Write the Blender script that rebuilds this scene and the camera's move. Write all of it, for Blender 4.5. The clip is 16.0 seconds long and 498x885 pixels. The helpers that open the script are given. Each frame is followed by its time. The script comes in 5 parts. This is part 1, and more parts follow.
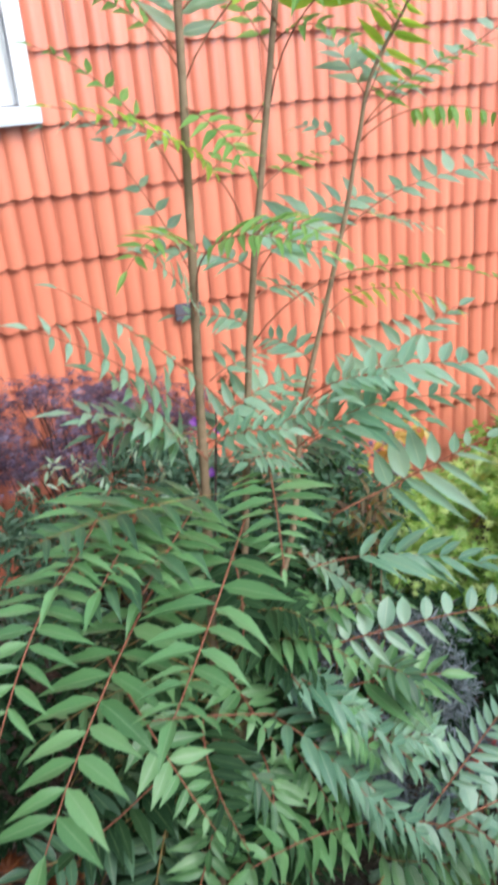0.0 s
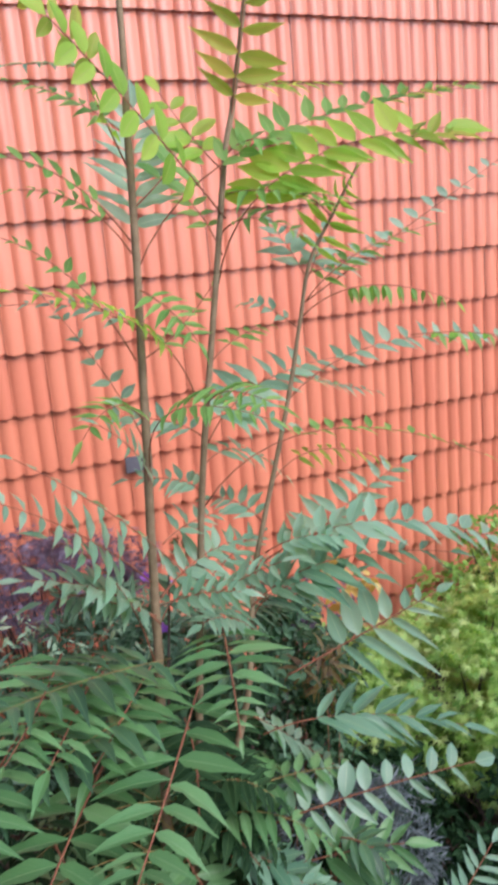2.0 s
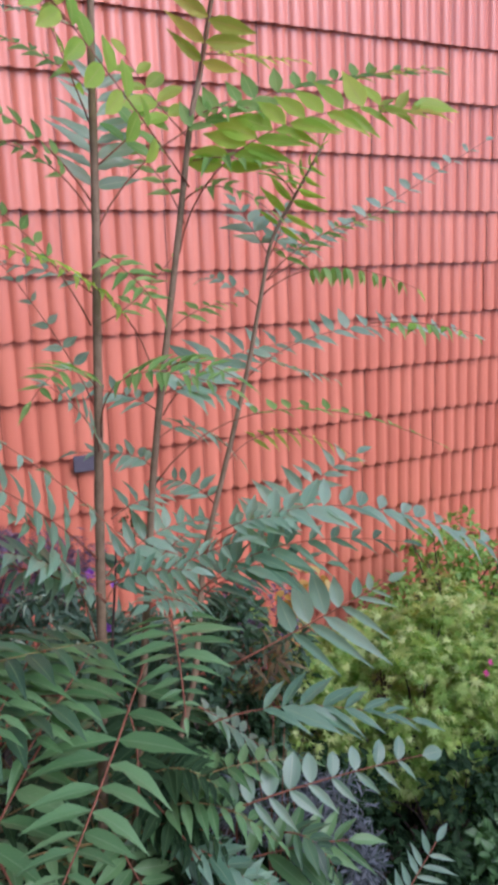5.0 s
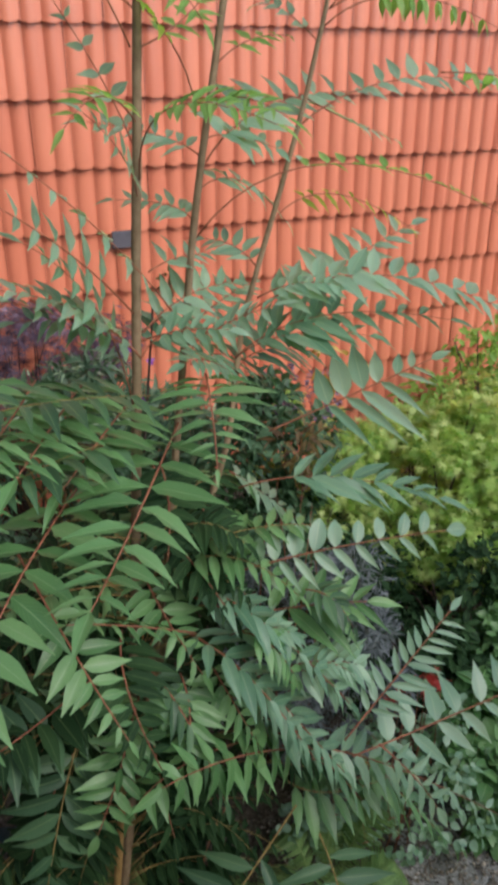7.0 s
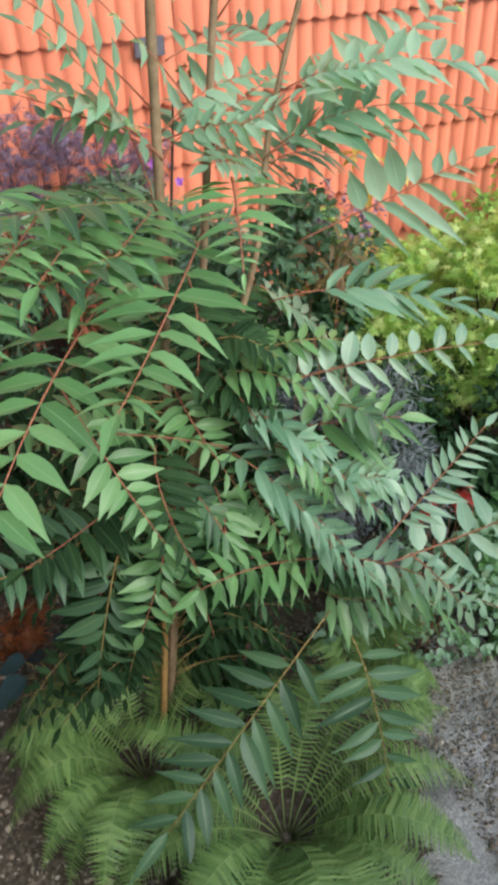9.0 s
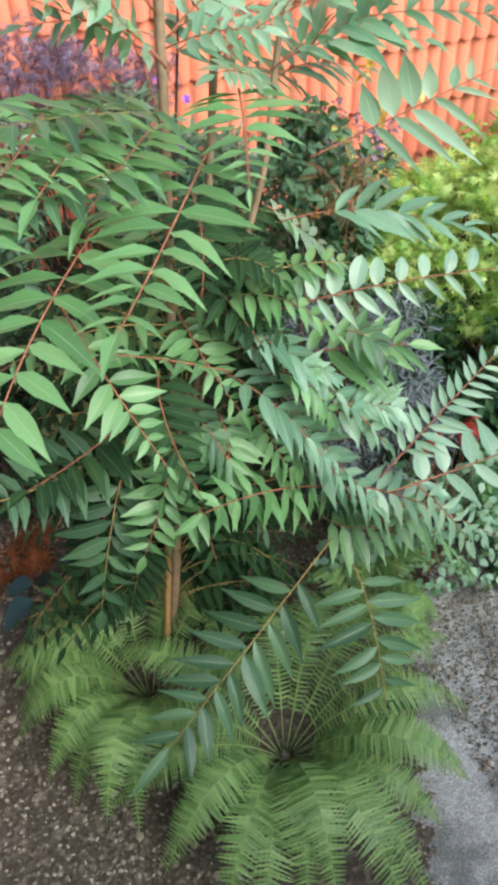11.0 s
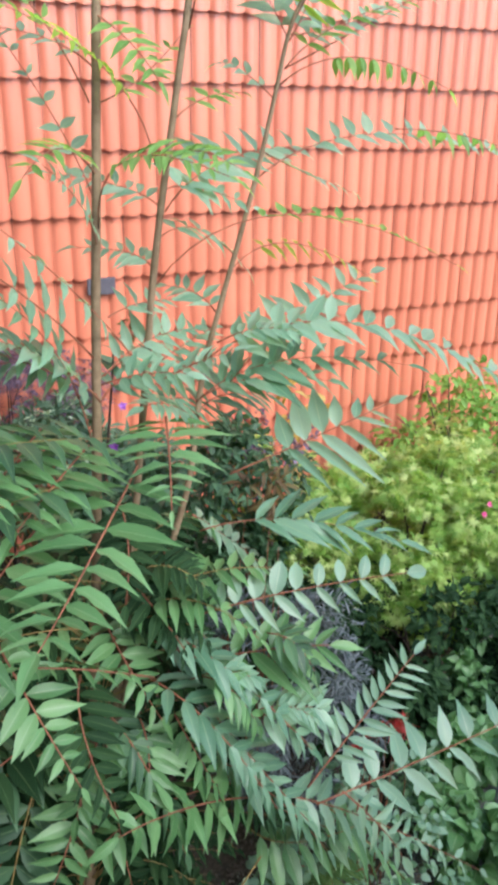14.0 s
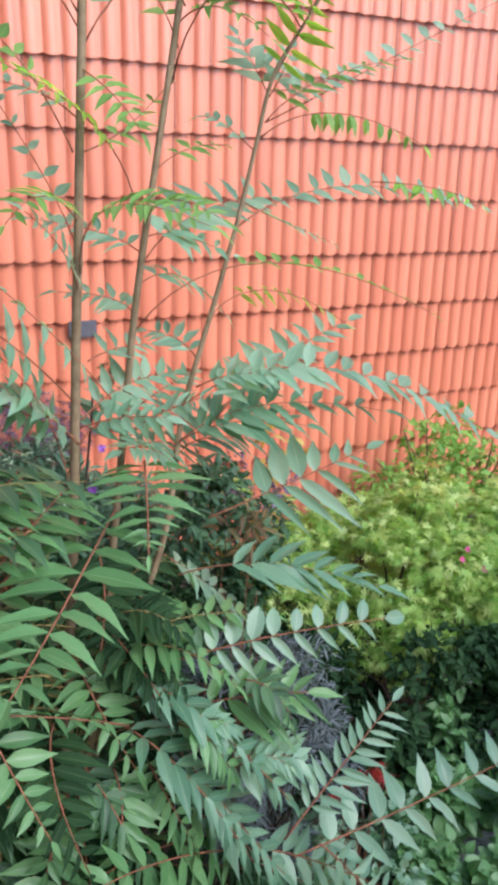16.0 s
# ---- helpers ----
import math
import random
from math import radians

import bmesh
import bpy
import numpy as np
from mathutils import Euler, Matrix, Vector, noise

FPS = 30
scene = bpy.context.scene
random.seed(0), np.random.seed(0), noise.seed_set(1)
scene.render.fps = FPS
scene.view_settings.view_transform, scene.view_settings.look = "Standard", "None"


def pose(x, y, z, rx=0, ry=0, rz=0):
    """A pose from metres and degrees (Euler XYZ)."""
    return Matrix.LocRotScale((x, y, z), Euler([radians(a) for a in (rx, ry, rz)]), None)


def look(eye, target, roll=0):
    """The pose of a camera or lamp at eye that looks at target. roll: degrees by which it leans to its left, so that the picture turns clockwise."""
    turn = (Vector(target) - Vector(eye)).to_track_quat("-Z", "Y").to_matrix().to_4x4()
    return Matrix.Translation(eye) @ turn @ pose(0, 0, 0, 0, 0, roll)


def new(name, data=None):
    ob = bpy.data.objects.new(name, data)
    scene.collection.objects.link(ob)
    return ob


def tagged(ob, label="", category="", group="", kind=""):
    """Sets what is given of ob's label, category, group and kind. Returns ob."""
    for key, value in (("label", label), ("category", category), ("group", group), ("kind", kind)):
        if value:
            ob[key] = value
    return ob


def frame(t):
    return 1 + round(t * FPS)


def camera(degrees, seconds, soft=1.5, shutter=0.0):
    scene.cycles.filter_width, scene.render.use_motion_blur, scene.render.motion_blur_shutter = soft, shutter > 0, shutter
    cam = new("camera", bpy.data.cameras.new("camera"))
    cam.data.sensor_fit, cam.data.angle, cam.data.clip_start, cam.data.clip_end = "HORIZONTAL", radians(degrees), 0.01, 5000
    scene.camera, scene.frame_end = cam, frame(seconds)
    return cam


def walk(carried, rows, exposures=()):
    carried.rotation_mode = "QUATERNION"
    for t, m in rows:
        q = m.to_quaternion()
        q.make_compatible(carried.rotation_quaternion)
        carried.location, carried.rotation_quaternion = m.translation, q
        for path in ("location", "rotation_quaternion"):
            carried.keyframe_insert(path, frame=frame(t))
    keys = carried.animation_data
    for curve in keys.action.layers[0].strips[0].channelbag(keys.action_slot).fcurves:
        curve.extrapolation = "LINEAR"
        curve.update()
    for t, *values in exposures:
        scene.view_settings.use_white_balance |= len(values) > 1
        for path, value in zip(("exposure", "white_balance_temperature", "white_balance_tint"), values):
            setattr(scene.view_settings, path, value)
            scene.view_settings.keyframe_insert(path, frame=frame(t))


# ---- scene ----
cam = camera(35.0, 16.0, soft=4.0, shutter=0.5)
PATH = [
    (0, (-1.572, -4.406, 2.609), (-1.017, -2.698, 1.729), -4.5),
    (0.5, (-1.557, -4.378, 2.639), (-0.941, -2.645, 1.854), -4.6),
    (1, (-1.564, -4.377, 2.659), (-0.917, -2.631, 1.928), -5.0),
    (1.5, (-1.582, -4.403, 2.657), (-0.892, -2.645, 1.999), -5.1),
    (2, (-1.581, -4.418, 2.663), (-0.838, -2.645, 2.109), -3.8),
    (2.5, (-1.596, -4.434, 2.652), (-0.789, -2.67, 2.164), -3.6),
    (3, (-1.597, -4.413, 2.657), (-0.787, -2.644, 2.193), -3.0),
    (3.2, (-1.598, -4.411, 2.656), (-0.731, -2.659, 2.234), -2.9),
    (5.3, (-1.587, -4.389, 2.538), (-0.736, -2.666, 1.983), 0.0),
    (5.5, (-1.578, -4.382, 2.535), (-0.76, -2.665, 1.916), 0.2),
    (6, (-1.584, -4.377, 2.505), (-0.849, -2.671, 1.766), 0.1),
    (6.5, (-1.593, -4.396, 2.468), (-0.864, -2.74, 1.617), 1.0),
    (7, (-1.583, -4.373, 2.438), (-0.877, -2.768, 1.476), 1.5),
    (7.5, (-1.581, -4.374, 2.443), (-0.898, -2.814, 1.393), 2.0),
    (8, (-1.575, -4.372, 2.427), (-0.927, -2.864, 1.284), 0.4),
    (8.5, (-1.56, -4.377, 2.381), (-0.988, -2.912, 1.145), -1.6),
    (9, (-1.565, -4.394, 2.368), (-1.038, -2.962, 1.075), -1.4),
    (11.3, (-1.559, -4.4, 2.341), (-1.097, -3.069, 0.922), -1.4),
    (11.5, (-1.564, -4.422, 2.351), (-1.099, -3.077, 0.945), -1.8),
    (12, (-1.564, -4.405, 2.352), (-1.046, -3.005, 1.021), -0.6),
    (12.5, (-1.575, -4.434, 2.379), (-0.877, -2.927, 1.266), 1.5),
    (12.6, (-1.586, -4.429, 2.384), (-0.857, -2.909, 1.308), 3.3),
    (13, (-1.554, -4.403, 2.414), (-0.797, -2.818, 1.458), 4.3),
    (13.5, (-1.544, -4.413, 2.434), (-0.807, -2.794, 1.519), 3.3),
    (14, (-1.539, -4.416, 2.442), (-0.776, -2.778, 1.585), 2.1),
    (14.5, (-1.536, -4.422, 2.442), (-0.739, -2.759, 1.666), 2.3),
    (15, (-1.534, -4.428, 2.432), (-0.722, -2.762, 1.68), 2.2),
    (15.5, (-1.534, -4.422, 2.442), (-0.715, -2.759, 1.69), 2.6),
    (16, (-1.537, -4.421, 2.448), (-0.714, -2.763, 1.692), 3.1),
]
EXPOSURES = [(0, 1.1, 5600, 6), (1.5, 0.88, 5600, 10), (3.2, 0.59, 5400, 15), (5.3, 0.32, 5300, 28), (6, 0.25, 5600, 20), (7, 0.43, 6000, 8), (9, 1.12, 6000, 4), (12, 1.57, 5800, 4), (14, 1.16, 5600, 7), (15, 1.22, 5600, 7), (16, 0.98, 5500, 8)]
walk(cam, [(t, look(e, g, r)) for t, e, g, r in PATH], EXPOSURES)


# ---- world and sun ----
world = bpy.data.worlds.new("overcast_sky")
scene.world = world
world.use_nodes = True
wn = world.node_tree.nodes
sky = wn.new("ShaderNodeTexSky")
sky.sky_type = 'NISHITA'
sky.sun_disc = False
sky.sun_elevation = radians(45)
sky.sun_rotation = radians(157)
sky.air_density, sky.dust_density, sky.ozone_density = 1.0, 4.0, 1.0
wn["Background"].inputs["Strength"].default_value = 0.15
world.node_tree.links.new(sky.outputs["Color"], wn["Background"].inputs["Color"])
sun = new("sun", bpy.data.lights.new("sun", "SUN"))
sun.data.energy = 1.5
sun.data.angle = radians(45)
sun.data.color = (1.0, 0.96, 0.9)
sun.matrix_world = look((4.0, -10.0, 11.0), (0, 0, 0))


# ---- materials ----
def material(name, base, rough=0.6, spec=0.5, metal=0.0):
    m = bpy.data.materials.new(name)
    m.use_nodes = True
    b = m.node_tree.nodes["Principled BSDF"]
    b.inputs["Base Color"].default_value = (*base, 1)
    b.inputs["Roughness"].default_value = rough
    b.inputs["Specular IOR Level"].default_value = spec
    b.inputs["Metallic"].default_value = metal
    return m, m.node_tree.nodes, m.node_tree.links, b


def ramp(nodes, links, fac, stops):
    r = nodes.new("ShaderNodeValToRGB")
    els = r.color_ramp.elements
    while len(els) < len(stops):
        els.new(0.5)
    for el, (p, c) in zip(els, stops):
        el.position, el.color = p, (*c, 1)
    links.new(fac, r.inputs["Fac"])
    return r.outputs["Color"]


def noise_tex(nodes, links, scale, detail=4.0, coord="Object", rough=0.6):
    tc = nodes.new("ShaderNodeTexCoord")
    n = nodes.new("ShaderNodeTexNoise")
    n.inputs["Scale"].default_value = scale
    n.inputs["Detail"].default_value = detail
    n.inputs["Roughness"].default_value = rough
    links.new(tc.outputs[coord], n.inputs["Vector"])
    return n.outputs["Fac"]


def mixed(nodes, links, a, b, fac, blend="MIX"):
    m = nodes.new("ShaderNodeMix")
    m.data_type, m.blend_type = "RGBA", blend
    for i, v in ((6, a), (7, b)):
        if isinstance(v, tuple):
            m.inputs[i].default_value = (*v, 1)
        else:
            links.new(v, m.inputs[i])
    if isinstance(fac, float):
        m.inputs[0].default_value = fac
    else:
        links.new(fac, m.inputs[0])
    return m.outputs[2]


def maths(nodes, links, op, a, b=0.0):
    m = nodes.new("ShaderNodeMath")
    m.operation = op
    for i, v in ((0, a), (1, b)):
        if isinstance(v, (int, float)):
            m.inputs[i].default_value = v
        else:
            links.new(v, m.inputs[i])
    return m.outputs[0]


def bump(nodes, links, bsdf, height, strength, distance):
    b = nodes.new("ShaderNodeBump")
    b.inputs["Strength"].default_value = strength
    b.inputs["Distance"].default_value = distance
    links.new(height, b.inputs["Height"])
    links.new(b.outputs["Normal"], bsdf.inputs["Normal"])


def chance(nodes, links):
    """A random number for each object and each loose piece of a mesh."""
    oi, ge = nodes.new("ShaderNodeObjectInfo"), nodes.new("ShaderNodeNewGeometry")
    s = maths(nodes, links, "ADD", oi.outputs["Random"], ge.outputs["Random Per Island"])
    return maths(nodes, links, "FRACT", s)


def leaf_material(name, dark, mid, light, vein, rough=0.42, through_light=0.3, vein_width=0.028, side_veins=True, spec=0.35):
    """A leaf with a midrib along its UV's v, side veins, and a tone of its own for each leaf."""
    m, nodes, links, b = material(name, mid, rough, spec)
    r = chance(nodes, links)
    tone = ramp(nodes, links, r, [(0.0, dark), (0.5, mid), (1.0, light)])
    blotch = noise_tex(nodes, links, 45.0, 3.0)
    tone = mixed(nodes, links, tone, dark, maths(nodes, links, "MULTIPLY", blotch, 0.45))
    uv = nodes.new("ShaderNodeUVMap")
    sep = nodes.new("ShaderNodeSeparateXYZ")
    links.new(uv.outputs["UV"], sep.inputs[0])
    off = maths(nodes, links, "ABSOLUTE", maths(nodes, links, "SUBTRACT", sep.outputs[0], 0.5))
    rib = maths(nodes, links, "LESS_THAN", off, vein_width)
    col = mixed(nodes, links, tone, vein, maths(nodes, links, "MULTIPLY", rib, 0.6))
    height = maths(nodes, links, "MULTIPLY", rib, -1.0)
    if side_veins:
        run = maths(nodes, links, "SUBTRACT", maths(nodes, links, "MULTIPLY", sep.outputs[1], 11.0), maths(nodes, links, "MULTIPLY", off, 6.0))
        saw = maths(nodes, links, "FRACT", run)
        sv = maths(nodes, links, "LESS_THAN", saw, 0.14)
        col = mixed(nodes, links, col, vein, maths(nodes, links, "MULTIPLY", sv, 0.16))
        height = maths(nodes, links, "ADD", height, maths(nodes, links, "MULTIPLY", sv, -0.5))
    links.new(col, b.inputs["Base Color"])
    bump(nodes, links, b, height, 0.35, 0.002)
    t = nodes.new("ShaderNodeBsdfTranslucent")
    glow = nodes.new("ShaderNodeHueSaturation")
    glow.inputs["Value"].default_value = 1.9
    links.new(mixed(nodes, links, col, (1.0, 1.0, 0.45), 0.8, "MULTIPLY"), glow.inputs["Color"])
    links.new(glow.outputs[0], t.inputs["Color"])
    mx = nodes.new("ShaderNodeMixShader")
    mx.inputs[0].default_value = through_light
    links.new(b.outputs[0], mx.inputs[1])
    links.new(t.outputs[0], mx.inputs[2])
    links.new(mx.outputs[0], nodes["Material Output"].inputs["Surface"])
    return m


LEAF = leaf_material("leaf_green", (0.068, 0.154, 0.054), (0.122, 0.255, 0.093), (0.193, 0.343, 0.143), (0.22, 0.33, 0.17), rough=0.36, through_light=0.28, spec=0.45)
LEAF_PALE = leaf_material("leaf_blue_green", (0.16, 0.285, 0.2), (0.245, 0.385, 0.28), (0.335, 0.475, 0.365), (0.32, 0.44, 0.3), rough=0.3, through_light=0.45, spec=0.5)
LEAF_SOFT = leaf_material("leaf_soft_green", (0.085, 0.18, 0.11), (0.145, 0.27, 0.175), (0.215, 0.35, 0.24), (0.26, 0.37, 0.22), rough=0.33, through_light=0.35, spec=0.45)
LEAF_YOUNG = leaf_material("leaf_young_green", (0.2, 0.36, 0.045), (0.3, 0.47, 0.06), (0.42, 0.55, 0.1), (0.36, 0.44, 0.12), through_light=0.55)
LEAF_OLIVE = leaf_material("leaf_olive_green", (0.2, 0.28, 0.04), (0.31, 0.39, 0.06), (0.48, 0.45, 0.1), (0.4, 0.34, 0.12), through_light=0.55)
LEAF_FRESH = leaf_material("leaf_fresh_green", (0.12, 0.25, 0.06), (0.185, 0.345, 0.09), (0.27, 0.43, 0.135), (0.3, 0.42, 0.16), through_light=0.5)
# Deep green darkened further, so the colour itself carries shade inside foliage.
LEAF_DEEP_SHADE = leaf_material("leaf_deep_green_shaded", (0.01, 0.028, 0.011), (0.018, 0.046, 0.017), (0.032, 0.072, 0.025), (0.08, 0.13, 0.05), rough=0.7, through_light=0.15, spec=0.12)
# Own grey-green of a shrub, darkened to carry shade on low tree leaves.
LEAF_GREY_SHADE = leaf_material("leaf_grey_green_shaded", (0.03, 0.07, 0.036), (0.058, 0.126, 0.062), (0.105, 0.195, 0.098), (0.16, 0.24, 0.11), through_light=0.25)
LEAF_MAPLE = leaf_material("maple_yellow_green", (0.13, 0.26, 0.05), (0.29, 0.43, 0.1), (0.58, 0.63, 0.28), (0.5, 0.52, 0.18), side_veins=False, through_light=0.4)
LEAF_VINE = leaf_material("shrub_green", (0.12, 0.25, 0.04), (0.2, 0.36, 0.065), (0.3, 0.46, 0.11), (0.25, 0.36, 0.1))
LEAF_PURPLE = leaf_material("maple_purple", (0.075, 0.05, 0.085), (0.15, 0.11, 0.185), (0.27, 0.23, 0.34), (0.1, 0.04, 0.06), side_veins=False, rough=0.5)
LEAF_LILAC = leaf_material("heath_grey_purple", (0.07, 0.088, 0.098), (0.122, 0.144, 0.16), (0.2, 0.228, 0.255), (0.2, 0.18, 0.22), side_veins=False, rough=0.5)
LEAF_SAGE = leaf_material("sage_green", (0.05, 0.1, 0.06), (0.085, 0.155, 0.095), (0.14, 0.22, 0.14), (0.2, 0.28, 0.2), side_veins=False)
LEAF_FERN = leaf_material("fern_green", (0.088, 0.165, 0.05), (0.15, 0.25, 0.08), (0.22, 0.33, 0.115), (0.28, 0.34, 0.15), side_veins=False)
LEAF_RED = leaf_material("leaf_red", (0.3, 0.02, 0.02), (0.42, 0.04, 0.035), (0.5, 0.1, 0.09), (0.5, 0.1, 0.1), side_veins=False)
LEAF_BROWN = leaf_material("leaf_bronze", (0.1, 0.068, 0.035), (0.165, 0.12, 0.055), (0.21, 0.18, 0.075), (0.3, 0.2, 0.1), through_light=0.4)
PETAL = leaf_material("petal_pink", (0.4, 0.03, 0.16), (0.55, 0.06, 0.25), (0.65, 0.2, 0.4), (0.6, 0.1, 0.3), side_veins=False, vein_width=0.0)
PETAL_VIOLET = leaf_material("petal_violet", (0.16, 0.04, 0.3), (0.25, 0.08, 0.45), (0.35, 0.15, 0.55), (0.3, 0.1, 0.5), side_veins=False, vein_width=0.0)


def bark_material(name, low, high, scale=40.0):
    m, nodes, links, b = material(name, low, 0.75, 0.3)
    n = noise_tex(nodes, links, scale, 6.0)
    fine = noise_tex(nodes, links, scale * 9, 3.0)
    col = ramp(nodes, links, n, [(0.3, low), (0.7, high)])
    col = mixed(nodes, links, col, low, maths(nodes, links, "MULTIPLY", fine, 0.4))
    links.new(col, b.inputs["Base Color"])
    bump(nodes, links, b, fine, 0.5, 0.002)
    return m


BARK = bark_material("young_bark", (0.17, 0.115, 0.065), (0.3, 0.22, 0.135), 30.0)
BARK_TAN = bark_material("stake_wood", (0.26, 0.15, 0.05), (0.42, 0.27, 0.1), 25.0)
RACHIS = bark_material("red_stalk", (0.19, 0.068, 0.04), (0.31, 0.135, 0.072), 60.0)
RACHIS_GREEN = bark_material("olive_stalk", (0.22, 0.15, 0.05), (0.33, 0.25, 0.09), 60.0)
TWIG = bark_material("dark_twig", (0.035, 0.025, 0.02), (0.09, 0.06, 0.05), 60.0)


def tile_material():
    m, nodes, links, b = material("clay_tile", (0.6, 0.17, 0.09), 0.3, 0.8)
    r = chance(nodes, links)
    tone = ramp(nodes, links, r, [(0.0, (0.56, 0.17, 0.098)), (0.5, (0.61, 0.198, 0.113)), (1.0, (0.66, 0.225, 0.132))])
    n = noise_tex(nodes, links, 9.0, 5.0)
    col = mixed(nodes, links, tone, (0.46, 0.12, 0.066), maths(nodes, links, "MULTIPLY", n, 0.35))
    fine = noise_tex(nodes, links, 320.0, 2.0)
    col = mixed(nodes, links, col, (0.72, 0.26, 0.155), maths(nodes, links, "MULTIPLY", fine, 0.12))
    links.new(col, b.inputs["Base Color"])
    bump(nodes, links, b, fine, 0.12, 0.001)
    return m


TILE = tile_material()
# Red-brown stands for shaded tile glimpsed in the gaps between rows.
BACKING, *_ = material("shaded_tile_backing", (0.16, 0.06, 0.04), 0.9)
WHITE, _n, _l, _b = material("white_window_paint", (0.8, 0.8, 0.79), 0.35)
_l.new(ramp(_n, _l, noise_tex(_n, _l, 6.0), [(0.2, (0.76, 0.76, 0.75)), (0.8, (0.82, 0.82, 0.81))]), _b.inputs["Base Color"])
ZINC, _n, _l, _b = material("zinc_sheet", (0.6, 0.63, 0.67), 0.5, metal=0.1)
_l.new(ramp(_n, _l, noise_tex(_n, _l, 14.0), [(0.2, (0.52, 0.55, 0.6)), (0.8, (0.64, 0.67, 0.71))]), _b.inputs["Base Color"])
GREY_PLATE, _n, _l, _b = material("dark_grey_plate", (0.16, 0.15, 0.18), 0.6)
_l.new(ramp(_n, _l, noise_tex(_n, _l, 30.0), [(0.2, (0.07, 0.065, 0.08)), (0.8, (0.12, 0.11, 0.13))]), _b.inputs["Base Color"])
CURTAIN, *_ = material("white_curtain", (0.78, 0.79, 0.8), 0.8)
GLASS, _n, _l, _b = material("window_glass", (1, 1, 1), 0.02)
_b.inputs["Transmission Weight"].default_value = 1.0


def ground_material():
    m, nodes, links, b = material("gravel_soil", (0.12, 0.1, 0.08), 0.9)
    big = noise_tex(nodes, links, 1.6, 4.0)
    fine = noise_tex(nodes, links, 70.0, 6.0, rough=0.75)
    tc = nodes.new("ShaderNodeTexCoord")
    v = nodes.new("ShaderNodeTexVoronoi")
    v.inputs["Scale"].default_value = 60.0
    links.new(tc.outputs["Object"], v.inputs["Vector"])
    col = ramp(nodes, links, fine, [(0.25, (0.024, 0.019, 0.013)), (0.5, (0.066, 0.052, 0.034)), (0.75, (0.17, 0.14, 0.1))])
    sep = nodes.new("ShaderNodeSeparateColor")
    links.new(v.outputs["Color"], sep.inputs[0])
    pebble = ramp(nodes, links, sep.outputs[0], [(0.0, (0.035, 0.03, 0.024)), (0.7, (0.11, 0.09, 0.066)), (1.0, (0.34, 0.29, 0.24))])
    col = mixed(nodes, links, col, pebble, 0.5)
    col = mixed(nodes, links, col, (0.06, 0.043, 0.027), maths(nodes, links, "MULTIPLY", big, 0.7))
    links.new(col, b.inputs["Base Color"])
    bump(nodes, links, b, maths(nodes, links, "ADD", fine, v.outputs["Distance"]), 0.9, 0.012)
    return m


def path_material():
    m, nodes, links, b = material("grey_gravel_path", (0.3, 0.3, 0.3), 0.9)
    fine = noise_tex(nodes, links, 130.0, 5.0, rough=0.8)
    big = noise_tex(nodes, links, 5.0, 4.0)
    col = ramp(nodes, links, fine, [(0.3, (0.12, 0.12, 0.115)), (0.5, (0.33, 0.33, 0.32)), (0.7, (0.68, 0.68, 0.66))])
    patch = ramp(nodes, links, big, [(0.42, (0, 0, 0)), (0.58, (1, 1, 1))])
    col = mixed(nodes, links, (0.035, 0.04, 0.028), col, maths(nodes, links, "ADD", maths(nodes, links, "MULTIPLY", patch, 0.5), 0.4))
    links.new(col, b.inputs["Base Color"])
    bump(nodes, links, b, fine, 0.8, 0.008)
    return m


def stone_material():
    m, nodes, links, b = material("pebble_stone", (0.3, 0.28, 0.25), 0.8)
    links.new(ramp(nodes, links, chance(nodes, links), [(0.0, (0.05, 0.045, 0.035)), (0.45, (0.12, 0.1, 0.075)), (0.8, (0.19, 0.155, 0.11)), (1.0, (0.36, 0.32, 0.26))]), b.inputs["Base Color"])
    bump(nodes, links, b, noise_tex(nodes, links, 400.0), 0.3, 0.001)
    return m


SOIL, PATH_GRAVEL, PEBBLE = ground_material(), path_material(), stone_material()


# ---- mesh helpers ----
def mesh_from(name, verts, faces, mats, uvs=None, smooth=True):
    me = bpy.data.meshes.new(name)
    me.from_pydata([tuple(map(float, v)) for v in verts], [], [tuple(map(int, f)) for f in faces])
    for m in mats if isinstance(mats, (list, tuple)) else (mats,):
        me.materials.append(m)
    if uvs is not None:
        layer = me.uv_layers.new(name="UVMap")
        idx = np.empty(len(me.loops), dtype=np.int32)
        me.loops.foreach_get("vertex_index", idx)
        layer.data.foreach_set("uv", np.asarray(uvs, dtype=np.float32)[idx].ravel())
    if smooth:
        me.polygons.foreach_set("use_smooth", [True] * len(me.polygons))
    me.update()
    return me


def thing(name, at, label, category, group="", kind=""):
    ob = new(name)
    ob.empty_display_size = 0.05
    ob.matrix_basis = Matrix.Translation(at)
    return tagged(ob, label, category, group, kind)


def under(ob, parent):
    """Makes ob, built in world coordinates, a part of a thing that was only moved, or of a part of one."""
    ob.parent = parent
    if parent.parent is None:
        ob.matrix_parent_inverse = Matrix.Translation(-parent.matrix_basis.translation)
    return ob


def part(name, me, parent, label="", kind=""):
    return tagged(under(new(name, me), parent), label, kind=kind)


def box_data(x0, x1, y0, y1, z0, z1):
    v = [(x, y, z) for x in (x0, x1) for y in (y0, y1) for z in (z0, z1)]
    f = [(0, 1, 3, 2), (4, 6, 7, 5), (0, 4, 5, 1), (2, 3, 7, 6), (0, 2, 6, 4), (1, 5, 7, 3)]
    return v, f


